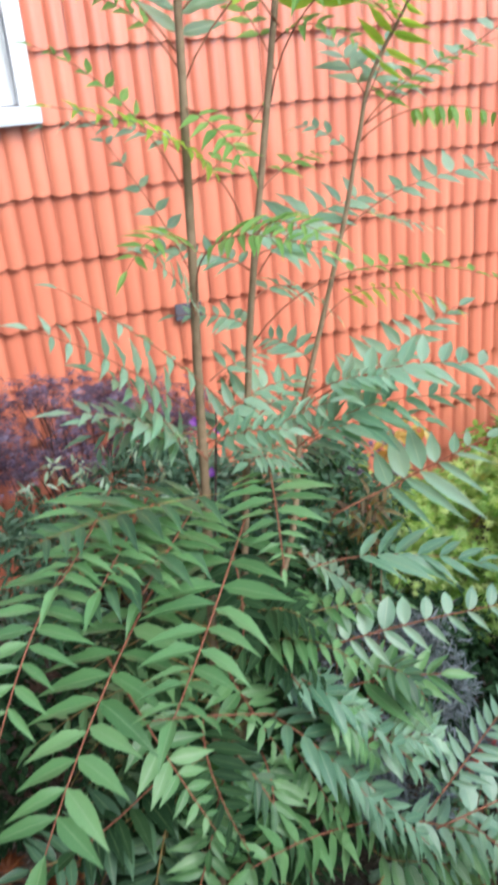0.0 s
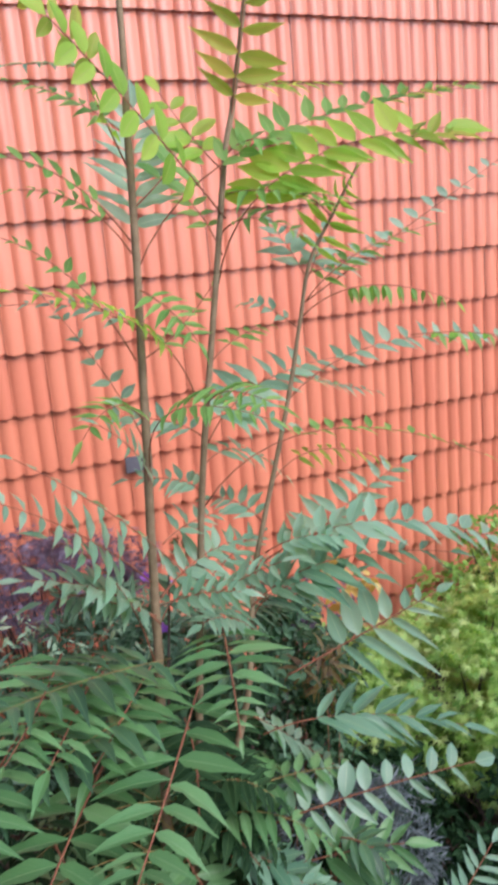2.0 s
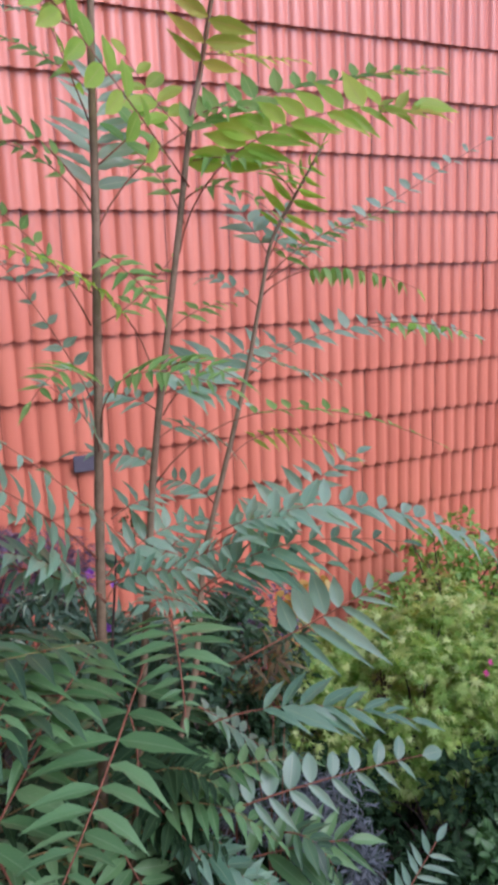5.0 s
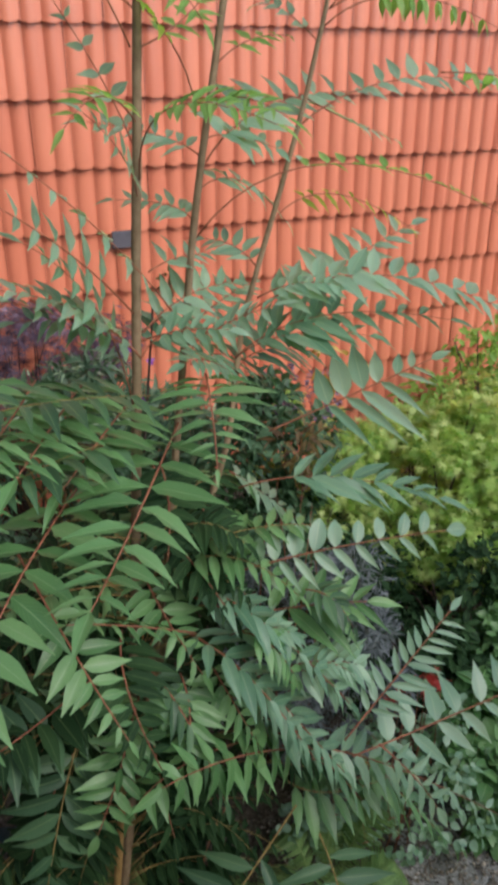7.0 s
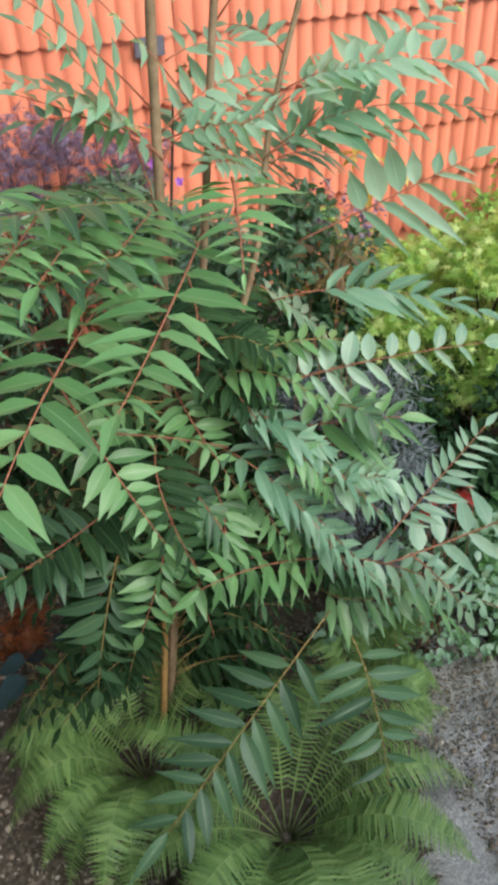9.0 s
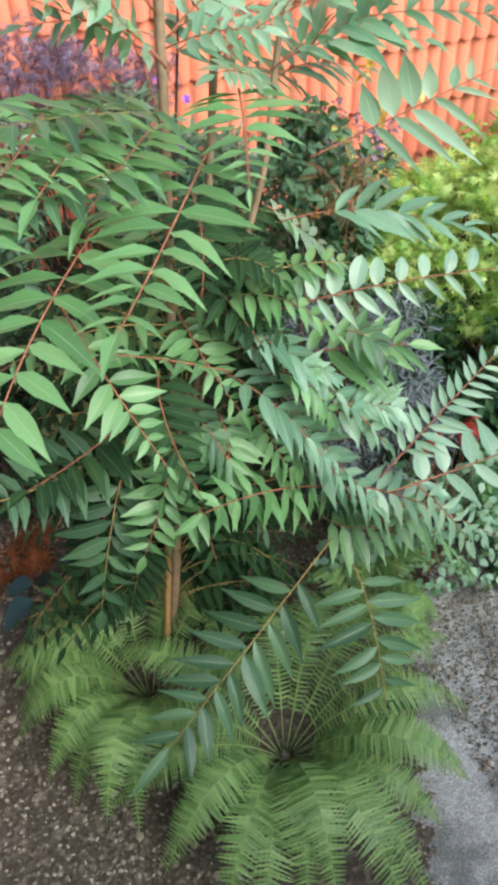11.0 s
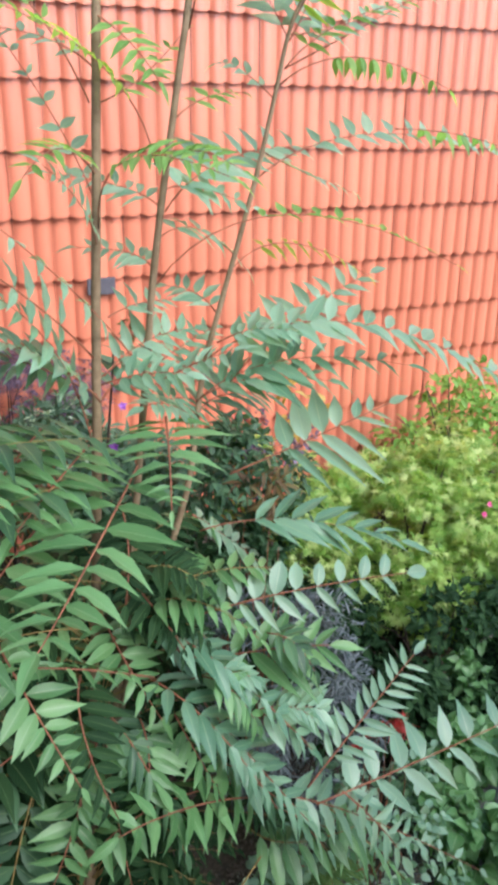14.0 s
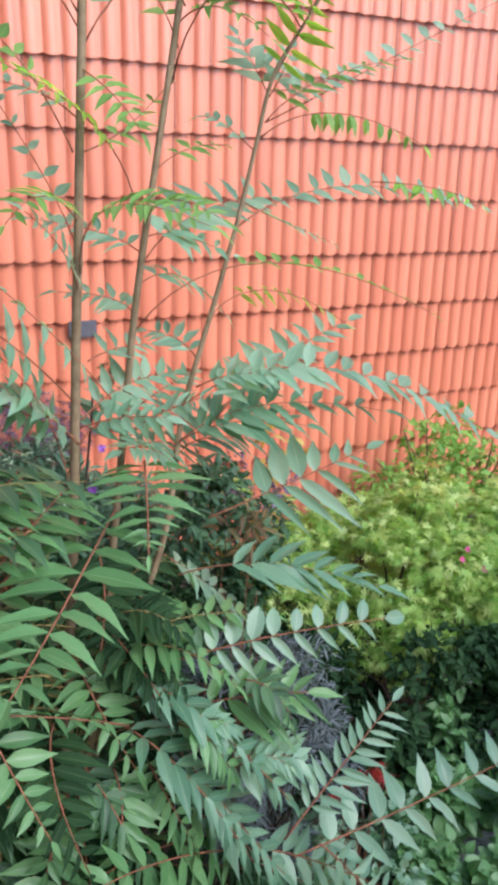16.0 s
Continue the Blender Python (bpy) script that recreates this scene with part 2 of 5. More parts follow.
def bevel_box(name, x0, x1, y0, y1, z0, z1, mat, r=0.004):
    bm = bmesh.new()
    v, f = box_data(x0, x1, y0, y1, z0, z1)
    vs = [bm.verts.new(p) for p in v]
    for q in f:
        bm.faces.new([vs[i] for i in q])
    bmesh.ops.recalc_face_normals(bm, faces=bm.faces)
    bmesh.ops.bevel(bm, geom=bm.edges[:], offset=r, segments=2, affect="EDGES")
    me = bpy.data.meshes.new(name)
    bm.to_mesh(me)
    bm.free()
    me.materials.append(mat)
    return me


def unit(v):
    v = np.asarray(v, float)
    return v / max(np.linalg.norm(v), 1e-9)


def bezier(a, m, b, n):
    """Points of a curve from a to b that passes through m halfway."""
    a, m, b = (np.asarray(p, float) for p in (a, m, b))
    c = 2 * m - (a + b) / 2
    t = np.linspace(0, 1, n)[:, None]
    return (1 - t) ** 2 * a + 2 * t * (1 - t) * c + t * t * b


def smooth_line(points, n):
    """A Catmull-Rom line through a few points."""
    p = [np.asarray(q, float) for q in points]
    p = [2 * p[0] - p[1]] + p + [2 * p[-1] - p[-2]]
    out = []
    for i in range(1, len(p) - 2):
        for t in np.linspace(0, 1, n, endpoint=False):
            a, b, c, d = p[i - 1:i + 3]
            out.append(0.5 * (2 * b + (c - a) * t + (2 * a - 5 * b + 4 * c - d) * t * t + (3 * b - a - 3 * c + d) * t ** 3))
    out.append(p[-2])
    return np.array(out)


def tube(points, r0, r1, sides=8, rough=0.0, rng=None):
    """A tapered round stem along points."""
    pts = np.asarray(points, float)
    verts, faces = [], []
    n = len(pts)
    side = unit(np.cross(pts[1] - pts[0], (0.31, 0.2, 0.93 if abs((pts[1] - pts[0])[2]) < 0.5 * np.linalg.norm(pts[1] - pts[0]) else 0.05)))
    for i in range(n):
        d = unit(pts[min(i + 1, n - 1)] - pts[max(i - 1, 0)])
        side = unit(side - d * np.dot(side, d))
        other = np.cross(d, side)
        r = r0 + (r1 - r0) * i / (n - 1)
        for k in range(sides):
            a = 2 * math.pi * k / sides
            q = r * (1 + (rng.uniform(-rough, rough) if rng else 0))
            verts.append(pts[i] + q * (math.cos(a) * side + math.sin(a) * other))
    for i in range(n - 1):
        for k in range(sides):
            faces.append((i * sides + k, i * sides + (k + 1) % sides, (i + 1) * sides + (k + 1) % sides, (i + 1) * sides + k))
    faces.append(tuple(range(sides))[::-1])
    faces.append(tuple((n - 1) * sides + k for k in range(sides)))
    return verts, faces


def joined(pieces):
    """Several (verts, faces) or (verts, faces, uvs) in one."""
    verts, faces, uvs, o = [], [], [], 0
    for p in pieces:
        verts.extend(p[0])
        faces.extend(tuple(i + o for i in f) for f in p[1])
        if len(p) > 2:
            uvs.extend(p[2])
        o += len(p[0])
    return (verts, faces, uvs) if uvs else (verts, faces)


# ---- leaf shapes: 1 long along y, facing +z ----
def blade(width, curl, fold, rows=6, widest=0.38, tip=1.25, wave=0.0, seed=0):
    """A pointed leaflet, folded along its midrib and bent down towards its tip."""
    rng = random.Random(seed)
    v, f, uv = [], [], []
    for i in range(rows + 1):
        t = i / rows
        w = width * (math.sin(math.pi / 2 * (t / widest) ** 0.65) if t < widest else math.cos(math.pi / 2 * ((t - widest) / (1 - widest)) ** 0.9) ** tip * 1.0)
        w = max(w, 0.012)
        z = -curl * t * t
        y = t * (1 - 0.18 * abs(curl) * t)
        for s in (-1.0, -0.5, 0.0, 0.5, 1.0):
            lift = fold * w * abs(s) * 0.5 + (wave * w * math.sin(t * 16 + s * 2 + rng.uniform(0, 1)) if abs(s) == 1 else 0)
            v.append((s * w / 2, y, z + lift))
            uv.append((0.5 + s / 2, t))
    for i in range(rows):
        for k in range(4):
            a = i * 5 + k
            f.append((a, a + 1, a + 6, a + 5))
    return v, f, uv


def star(lobes, depth, droop=0.15):
    """A palmate leaf with pointed lobes, its stalk's end at the origin."""
    v, f, uv = [(0, 0, 0)], [], [(0.5, 0)]
    angles = np.linspace(-115, 115, lobes)
    for k, a in enumerate(angles):
        r = 1.0 - 0.35 * abs(a) / 115
        for da, q in ((-230 / (lobes - 1) / 2, depth * r), (0, r)):
            b = radians(a + da)
            v.append((q * math.sin(b), q * math.cos(b), -droop * q * q))
            uv.append((0.5 if da == 0 else 0.0, q))
    b = radians(115 + 20)
    v.append((depth * 0.5 * math.sin(b), depth * 0.5 * math.cos(b), 0))
    uv.append((0.0, 0.3))
    for k in range(lobes):
        a = 1 + 2 * k
        f.append((0, a + 1, a))
        f.append((0, a + 2, a + 1))
    return v, f, uv


BLADES = [blade(0.29, 0.18, 0.3, wave=0.05, seed=1), blade(0.27, 0.24, 0.35, wave=0.08, seed=2), blade(0.31, 0.12, 0.22, wave=0.05, seed=3), blade(0.28, 0.3, 0.35, wave=0.1, seed=4)]
BLADES += [blade(0.29, 0.12, 0.3, widest=0.55, tip=0.6, wave=0.04, seed=5), blade(0.3, 0.2, 0.35, widest=0.5, tip=0.65, wave=0.05, seed=6)]
OVAL = [blade(0.55, 0.2, 0.3, widest=0.45, tip=0.8), blade(0.5, 0.35, 0.4, widest=0.42, tip=0.9)]
NARROW = [blade(0.16, 0.3, 0.4, rows=4, widest=0.4), blade(0.13, 0.5, 0.3, rows=4, widest=0.35)]
PALM = [star(7, 0.28), star(7, 0.32, 0.3)]
LACE = [star(7, 0.16, 0.4), star(7, 0.13, 0.7)]


def placed(shape, m):
    """A leaf shape's vertices under a 4 x 4 array."""
    v = np.asarray(shape[0], float) @ m[:3, :3].T + m[:3, 3]
    return list(v), shape[1], shape[2]


def axes(origin, along, normal, length, width=1.0):
    d = unit(along)
    n = np.asarray(normal, float)
    n = unit(n - d * np.dot(n, d))
    x = np.cross(d, n)
    m = np.eye(4)
    m[:3, 0], m[:3, 1], m[:3, 2], m[:3, 3] = x * length * width, d * length, n * length, origin
    return m


UP = np.array((0, 0, 1.0))
shared = {}


def blade_mesh(i, mat):
    key = (i, mat.name)
    if key not in shared:
        shared[key] = mesh_from("leaflet", *BLADES[i][:2], mat, BLADES[i][2])
    return shared[key]


leaf_count = 0


def compound_leaf(tree, base, mid, tip, pairs=9, size=0.11, mat=LEAF, start=0.22, droop=0.05, lean=16, up=(0, 0, 1), single=False, stalk=RACHIS, wide=1.0, r0=0.0028, end=0.7, rise=0.22, below=1.0, alt=0.0, near_wide=0.0):
    """A feathered leaf: a stalk from base over mid to tip, and pairs of leaflets along it. lean: how far they point forward, for both sides or each; below: the length of one side's against the other's; near_wide: the width of that side's."""
    global leaf_count
    leaf_count += 1
    rng = random.Random(leaf_count * 77)
    line = bezier(base, mid, tip, 25)
    stalk_ob = part("compound_leaf", mesh_from("compound_leaf", *tube(line[::2], r0, r0 * 0.45, 6), stalk), tree)
    pieces = []
    up = unit(up)

    def leaflet(origin, d, n, length, slim=1.0, broad=wide):
        m = axes(origin, d, n, length, broad / slim * rng.uniform(0.9, 1.12))
        i = 4 + rng.randrange(2) if broad > 1.45 else rng.randrange(4)
        if single:
            ob = new("leaflet", blade_mesh(i, mat))
            ob.parent = stalk_ob
            ob.matrix_basis = Matrix(m.tolist())
        else:
            pieces.append(placed(BLADES[i], m))

    for k in range(pairs):
        s = start + (0.97 - start) * (k + 0.2) / pairs
        u = k / max(pairs - 1, 1)
        length = size * (0.85 + 0.15 * math.sin(math.pi * min(u * 1.6, 1))) * (1 - (1 - end) * max(0, u - 0.4) / 0.6)
        for sgn in (-1, 1):
            q = min(max(s + alt * sgn + rng.uniform(-0.012, 0.012), 0), 1) * 24
            i = min(int(q), 23)
            o = line[i] + (line[i + 1] - line[i]) * (q - i)
            T = unit(line[i + 1] - line[i])
            N = unit(up - T * np.dot(up, T))
            S = np.cross(T, N) * sgn
            a = radians((lean[0 if sgn > 0 else 1] if isinstance(lean, tuple) else lean) + rng.uniform(-8, 8) + 14 * u)
            d = S * math.cos(a) + T * math.sin(a) + N * (rise + rng.uniform(-0.1, 0.1)) - UP * (droop + rng.uniform(-0.05, 0.1))
            n = N + S * rng.uniform(-0.25, 0.3) + T * rng.uniform(-0.2, 0.2)
            k_side = below if sgn > 0 else 1.0
            leaflet(o, d, n, length * k_side * rng.uniform(0.9, 1.08), max(k_side, 1.0), near_wide if near_wide and sgn > 0 else wide)
    T = unit(line[-1] - line[-2])
    leaflet(line[-1], T - UP * droop * 0.6, up, size * end * 0.95)
    if pieces:
        j = joined(pieces)
        tagged(under_part("leaf_spray", mesh_from("leaf_spray", j[0], j[1], mat, j[2]), stalk_ob), kind="stuff")
    return stalk_ob


def under_part(name, me, parent):
    ob = new(name, me)
    ob.parent = parent
    return ob


def crown(name, parent, centre, radii, n, shapes, size, mat, seed, shell=0.55, outward=0.7, kind="stuff", low=-1.0, lumps=0, lump=0.28, wide=1.0):
    """Many leaves on the outside of an uneven mass; with lumps they gather in tufts."""
    rng = np.random.default_rng(seed)
    c, r = np.asarray(centre, float), np.asarray(radii, float)
    tufts = []
    for _ in range(lumps):
        d = unit(rng.normal(size=3))
        while d[2] < low:
            d = unit(rng.normal(size=3))
        tufts.append((d * rng.uniform(0.62, 1.0), rng.uniform(0.6, 1.2) * lump))
    pieces = []
    while len(pieces) < n:
        d = unit(rng.normal(size=3))
        if lumps:
            t, q = tufts[rng.integers(lumps)]
            p = t + d * q * rng.uniform(0.5, 1.0)
            d = unit(d + 0.6 * unit(t))
        else:
            p = d * rng.uniform(shell, 1.0) * (0.85 + 0.3 * noise.noise(Vector(d * 2.2 + seed)))
        if p[2] < low:
            continue
        along = d * outward + rng.normal(size=3) * 0.5 + np.array((0, 0, -0.25))
        normal = d * 0.6 + UP * 0.8 + rng.normal(size=3) * 0.35
        m = axes(c + p * r, along, normal, size * rng.uniform(0.65, 1.25), wide)
        pieces.append(placed(shapes[rng.integers(len(shapes))], m))
    j = joined(pieces)
    return part(name, mesh_from(name, j[0], j[1], mat, j[2]), parent, kind=kind)


def twigs(name, parent, root, centre, radii, n, r0, mat, seed, length=0.95, sides=5):
    """Limbs from the root into a shrub's mass."""
    rng = np.random.default_rng(seed)
    root, c, r = (np.asarray(a, float) for a in (root, centre, radii))
    for _ in range(n):
        d = unit(rng.normal(size=3) + np.array((0, 0, 0.5)))
        e = c + d * r * length * rng.uniform(0.6, 1.0)
        a = root + rng.normal(size=3) * np.array((0.03, 0.03, 0))
        m = (a + e) / 2 + rng.normal(size=3) * 0.05 + np.array((0, 0, 0.08))
        part(name, mesh_from(name, *tube(bezier(a, m, e, 8), r0, r0 * 0.25, sides), mat), parent)


# ---- ground and path ----
G = -0.45


def ground_height(x, y):
    return G + 0.03 * noise.noise(Vector((x * 0.9, y * 0.9, 0.3))) + 0.012 * noise.noise(Vector((x * 4, y * 4, 1.7)))


def ground():
    xs = np.concatenate([[-400, -60, -15, -7], np.linspace(-4.5, 4.5, 73), [7, 15, 60, 400]])
    ys = np.concatenate([[-400, -60, -15, -9], np.linspace(-6.5, 0.5, 57), [3, 10, 40, 400]])
    v = [(x, y, ground_height(x, y) if abs(x) < 5 and -7 < y < 1 else G) for y in ys for x in xs]
    w = len(xs)
    f = [(j * w + i, j * w + i + 1, (j + 1) * w + i + 1, (j + 1) * w + i) for j in range(len(ys) - 1) for i in range(w - 1)]
    return tagged(new("ground", mesh_from("ground", v, f, SOIL)), "brown gravelly garden soil with small pebbles", "ground", kind="structure")


ground()

PATH_LINE = [(-0.75, -4.6), (-0.5, -3.6), (-0.1, -3.0), (0.6, -2.3), (1.5, -1.7), (2.6, -1.3)]


def path():
    line = smooth_line([(x + 0.32, y - 0.1, 0) for x, y in PATH_LINE], 22)
    v, f = [], []
    rng = random.Random(5)
    for i, p in enumerate(line):
        d = unit(line[min(i + 1, len(line) - 1)] - line[max(i - 1, 0)])
        s = np.array((d[1], -d[0], 0))
        for k, o in enumerate((-0.56, -0.4, -0.15, 0.15, 0.4, 0.56)):
            q = p + s * (o * (1 + (0.13 if abs(o) > 0.3 else 0.04) * rng.uniform(-1, 1)))
            v.append((q[0], q[1], ground_height(q[0], q[1]) + (0.02 if 0 < k < 5 else -0.012)))
    for i in range(len(line) - 1):
        for k in range(5):
            a = i * 6 + k
            f.append((a, a + 6, a + 7, a + 1))
    return tagged(new("path", mesh_from("path", v, f, PATH_GRAVEL)), "worn grey gravel garden path", "path", kind="structure")


path()

# ---- tiled wall ----
ROW, COL = 0.34, 0.2
WX0, WX1, WZ0, ROWS = -3.0, 5.2, -0.35, 15


def wall():
    v1, f1 = box_data(WX0, -2.2, 0.03, 0.33, G - 0.3, WZ0 + ROWS * ROW)
    v2, f2 = box_data(-2.2, -1.2, 0.03, 0.33, G - 0.3, 2.46)
    v3, f3 = box_data(-2.2, -1.2, 0.03, 0.33, 3.75, WZ0 + ROWS * ROW)
    v4, f4 = box_data(-1.2, WX1, 0.03, 0.33, G - 0.3, WZ0 + ROWS * ROW)
    v, f = joined([(v1, f1), (v2, f2), (v3, f3), (v4, f4)])
    return tagged(new("wall_north", mesh_from("wall_north", v, f, BACKING, smooth=False)), "house wall hung with glossy orange clay tiles", "wall", kind="structure")


WALL = wall()
# Dull grey for two added walls out of view, dark to limit bounce.
BLOCKER_GREY, _n, _l, _b = material("light_blocker_grey", (0.3, 0.29, 0.27), 0.9)
_l.new(ramp(_n, _l, noise_tex(_n, _l, 3.0), [(0.2, (0.15, 0.14, 0.125)), (0.8, (0.2, 0.19, 0.175))]), _b.inputs["Base Color"])
# Added out of view: holds light off the lower left leaves.
v, f = box_data(-3.3, -3.003, -6.3, 0.33, G - 0.3, 5.5)
tagged(new("light_block_west", mesh_from("light_block_west", v, f, BLOCKER_GREY, smooth=False)), "unseen plain grey wall added to block skylight", "wall", kind="structure")
# Added out of view: cuts low sky so the tiles darken downward.
v, f = box_data(-3.3, 5.2, -6.6, -6.303, G - 0.3, 3.1)
tagged(new("light_block_south", mesh_from("light_block_south", v, f, BLOCKER_GREY, smooth=False)), "unseen plain grey wall added to block skylight", "wall", kind="structure")


def tile_shape():
    """One interlocking tile: two soft rolls and a narrow joint, thick at its lower edge."""
    prof = [(0.001, 0.011), (0.004, 0.005), (0.01, 0.016), (0.04, 0.025), (0.08, 0.02), (0.101, 0.005), (0.107, 0.006), (0.116, 0.018), (0.145, 0.027), (0.172, 0.021), (0.191, 0.007), (0.2, 0.009)]
    v, f = [], []
    n = len(prof)
    for x, h in prof:
        v.append((x, -h * 1.35 - 0.03, -0.014 * h / 0.027))
    for x, h in prof:
        v.append((x, -h - 0.006, ROW + 0.012))
    for x, h in prof:
        v.append((x, -h * 1.35 - 0.03, -0.014 * h / 0.027))
    for x, h in prof:
        v.append((x, -h * 0.8 - 0.01, 0.002))
    for i in range(n - 1):
        f.append((i, i + 1, n + i + 1, n + i))
        f.append((3 * n + i, 3 * n + i + 1, 2 * n + i + 1, 2 * n + i))
    return v, f


def tiles():
    v, f = tile_shape()
    me = mesh_from("tile", v, f, TILE)
    rng = random.Random(11)
    rest = []
    cols = int(round((WX1 - WX0) / COL))
    for r in range(ROWS):
        for c in range(cols):
            x, z = WX0 + c * COL + TILE_SHIFT, WZ0 + r * ROW
            if x + COL > -2.28 and x < -1.14 and z + ROW > 2.5 and z < 3.7:
                continue
            m = pose(x + rng.uniform(-0.001, 0.001), rng.uniform(-0.003, 0.003), z + rng.uniform(-0.003, 0.003), 0, rng.uniform(-0.3, 0.3), rng.uniform(-0.3, 0.3))
            if -1.2 <= x <= 2.75 and 0.3 < z < 4.0 and r < 13:
                ob = new("tile", me)
                ob.parent = WALL
                ob.matrix_basis = m
            else:
                a = np.array(m)
                rest.append((list(np.asarray(v) @ a[:3, :3].T + a[:3, 3]), f))
    ob = new("tiles", mesh_from("tiles", *joined(rest), TILE))
    ob.parent = WALL
    tagged(ob, kind="stuff")


TILE_SHIFT = 0.08
# the window beside the tiles
WIN = thing("window_1", (-1.7, 0.03, 2.46), "white-framed house window with a zinc sill", "window", kind="structure")


def window():
    x0, x1, z0, z1 = -2.2, -1.2, 2.46, 3.75
    part("jamb", bevel_box("jamb", x1 - 0.005, x1 + 0.075, -0.075, 0.09, z0, z1, WHITE), WIN)
    part("jamb", bevel_box("jamb", x0 - 0.075, x0 + 0.005, -0.075, 0.09, z0, z1, WHITE), WIN)
    part("head", bevel_box("head", x0 - 0.075, x1 + 0.075, -0.075, 0.09, z1, z1 + 0.08, WHITE), WIN)
    part("window_sill", bevel_box("window_sill", x0 - 0.09, x1 + 0.09, -0.11, 0.1, z0 - 0.085, z0, ZINC), WIN, "grey zinc sill")
    sash = part("sash", bevel_box("sash", x1 - 0.075, x1 - 0.008, 0.02, 0.085, z0 + 0.004, z1 - 0.004, WHITE), WIN)
    part("sash", bevel_box("sash", x0 + 0.008, x0 + 0.075, 0.02, 0.085, z0 + 0.004, z1 - 0.004, WHITE), WIN)
    part("sash", bevel_box("sash", x0 + 0.076, x1 - 0.076, 0.02, 0.085, z0 + 0.004, z0 + 0.075, WHITE), WIN)
    part("sash", bevel_box("sash", x0 + 0.076, x1 - 0.076, 0.02, 0.085, z1 - 0.075, z1 - 0.004, WHITE), WIN)
    pane = part("pane", bevel_box("pane", x0 + 0.07, x1 - 0.07, 0.045, 0.055, z0 + 0.07, z1 - 0.07, GLASS, 0.001), WIN)
    pane.visible_shadow = False
    folds = 40
    v = [(x0 + (x1 - x0) * i / folds, 0.2 + 0.018 * math.sin(i * 1.7), z) for z in (z0, z1) for i in range(folds + 1)]
    f = [(i, i + 1, folds + 2 + i, folds + 1 + i) for i in range(folds)]
    part("curtain", mesh_from("curtain", v, f, CURTAIN), WIN, "closed white curtain")


window()

# a dark plate fixed to the tiles
plate = thing("wall_plate", (-0.5, -0.06, 1.3), "small dark grey plate fixed on the orange tiles", "plate")
part("plate", bevel_box("plate", -0.55, -0.39, -0.085, -0.068, 1.255, 1.35, GREY_PLATE), plate)
part("bracket", bevel_box("bracket", -0.49, -0.45, -0.069, -0.01, 1.28, 1.32, GREY_PLATE, 0.002), plate)

# ---- the tree ----
TREE = thing("tree", (-1.42, -2.85, G), "young multi-stemmed tree with long feathered green leaves", "tree")
part("stem", mesh_from("stem", *tube(smooth_line([(-1.345, -2.800, -0.520), (-1.267, -2.800, 0.198), (-1.205, -2.780, 0.956), (-1.154, -2.730, 1.588), (-1.147, -2.730, 1.749), (-1.138, -2.730, 1.961), (-1.127, -2.730, 2.161), (-1.118, -2.730, 2.354), (-1.108, -2.730, 2.550), (-1.102, -2.730, 2.714), (-1.098, -2.730, 2.849), (-1.091, -2.730, 2.990), (-1.089, -2.730, 3.085), (-1.083, -2.730, 3.208)], 8), 0.0135, 0.006, 10, 0.06, random.Random(0)), BARK), TREE)
part("stem", mesh_from("stem", *tube(smooth_line([(-1.290, -2.800, -0.100), (-1.215, -2.780, 0.500), (-1.120, -2.760, 1.000), (-1.025, -2.700, 1.702), (-1.002, -2.700, 1.949), (-0.975, -2.700, 2.156), (-0.943, -2.700, 2.355), (-0.906, -2.700, 2.585), (-0.873, -2.700, 2.794), (-0.851, -2.700, 2.877), (-0.831, -2.700, 2.972), (-0.798, -2.700, 3.133), (-0.773, -2.700, 3.246)], 8), 0.0105, 0.0045, 10, 0.06, random.Random(1)), BARK), TREE)
part("stem", mesh_from("stem", *tube(smooth_line([(-1.240, -2.790, 0.350), (-1.058, -2.740, 1.112), (-1.003, -2.740, 1.213), (-0.954, -2.740, 1.366), (-0.919, -2.740, 1.509), (-0.859, -2.660, 1.727), (-0.825, -2.660, 1.868), (-0.771, -2.660, 2.055), (-0.721, -2.660, 2.239), (-0.684, -2.660, 2.406), (-0.651, -2.660, 2.542), (-0.581, -2.660, 2.653), (-0.510, -2.660, 2.760)], 8), 0.0105, 0.0035, 10, 0.06, random.Random(2)), BARK), TREE)
part("shoot", mesh_from("shoot", *tube(smooth_line([(-1.146, -2.75, 1.492), (-1.111, -2.7, 1.680), (-1.093, -2.68, 1.794), (-1.088, -2.67, 1.847)], 6), 0.0035, 0.002, 10, 0.06, random.Random(3)), TWIG), TREE)
STAKE = thing("garden_stake", (-1.418, -2.85, -0.802), "tan bamboo stake beside the tree stem", "stake")
part("cane", mesh_from("cane", *tube(smooth_line([(-1.420, -2.85, -0.948), (-1.338, -2.84, -0.148), (-1.255, -2.83, 0.659)], 8), 0.0125, 0.011, 10, 0.05, random.Random(9)), BARK_TAN), STAKE)
# upper leaves
compound_leaf(TREE, (-0.895, -2.660, 2.511), (-0.783, -2.800, 2.740), (-0.466, -2.950, 2.813), 11, 0.128, LEAF_YOUNG, up=(0.1, -0.8, 0.6), droop=0.0, r0=0.0022, start=0.36, rise=0.12, lean=(40, -36), wide=1.35, near_wide=0.85, end=0.9, single=True)
compound_leaf(TREE, (-0.554, -2.920, 2.798), (-0.502, -2.950, 2.798), (-0.440, -2.970, 2.795), 3, 0.097, LEAF_OLIVE, up=(0, -0.55, 0.83), droop=0.0, r0=0.0022, start=0.1, rise=0.4, lean=(45, 20), wide=1.0, end=0.7)
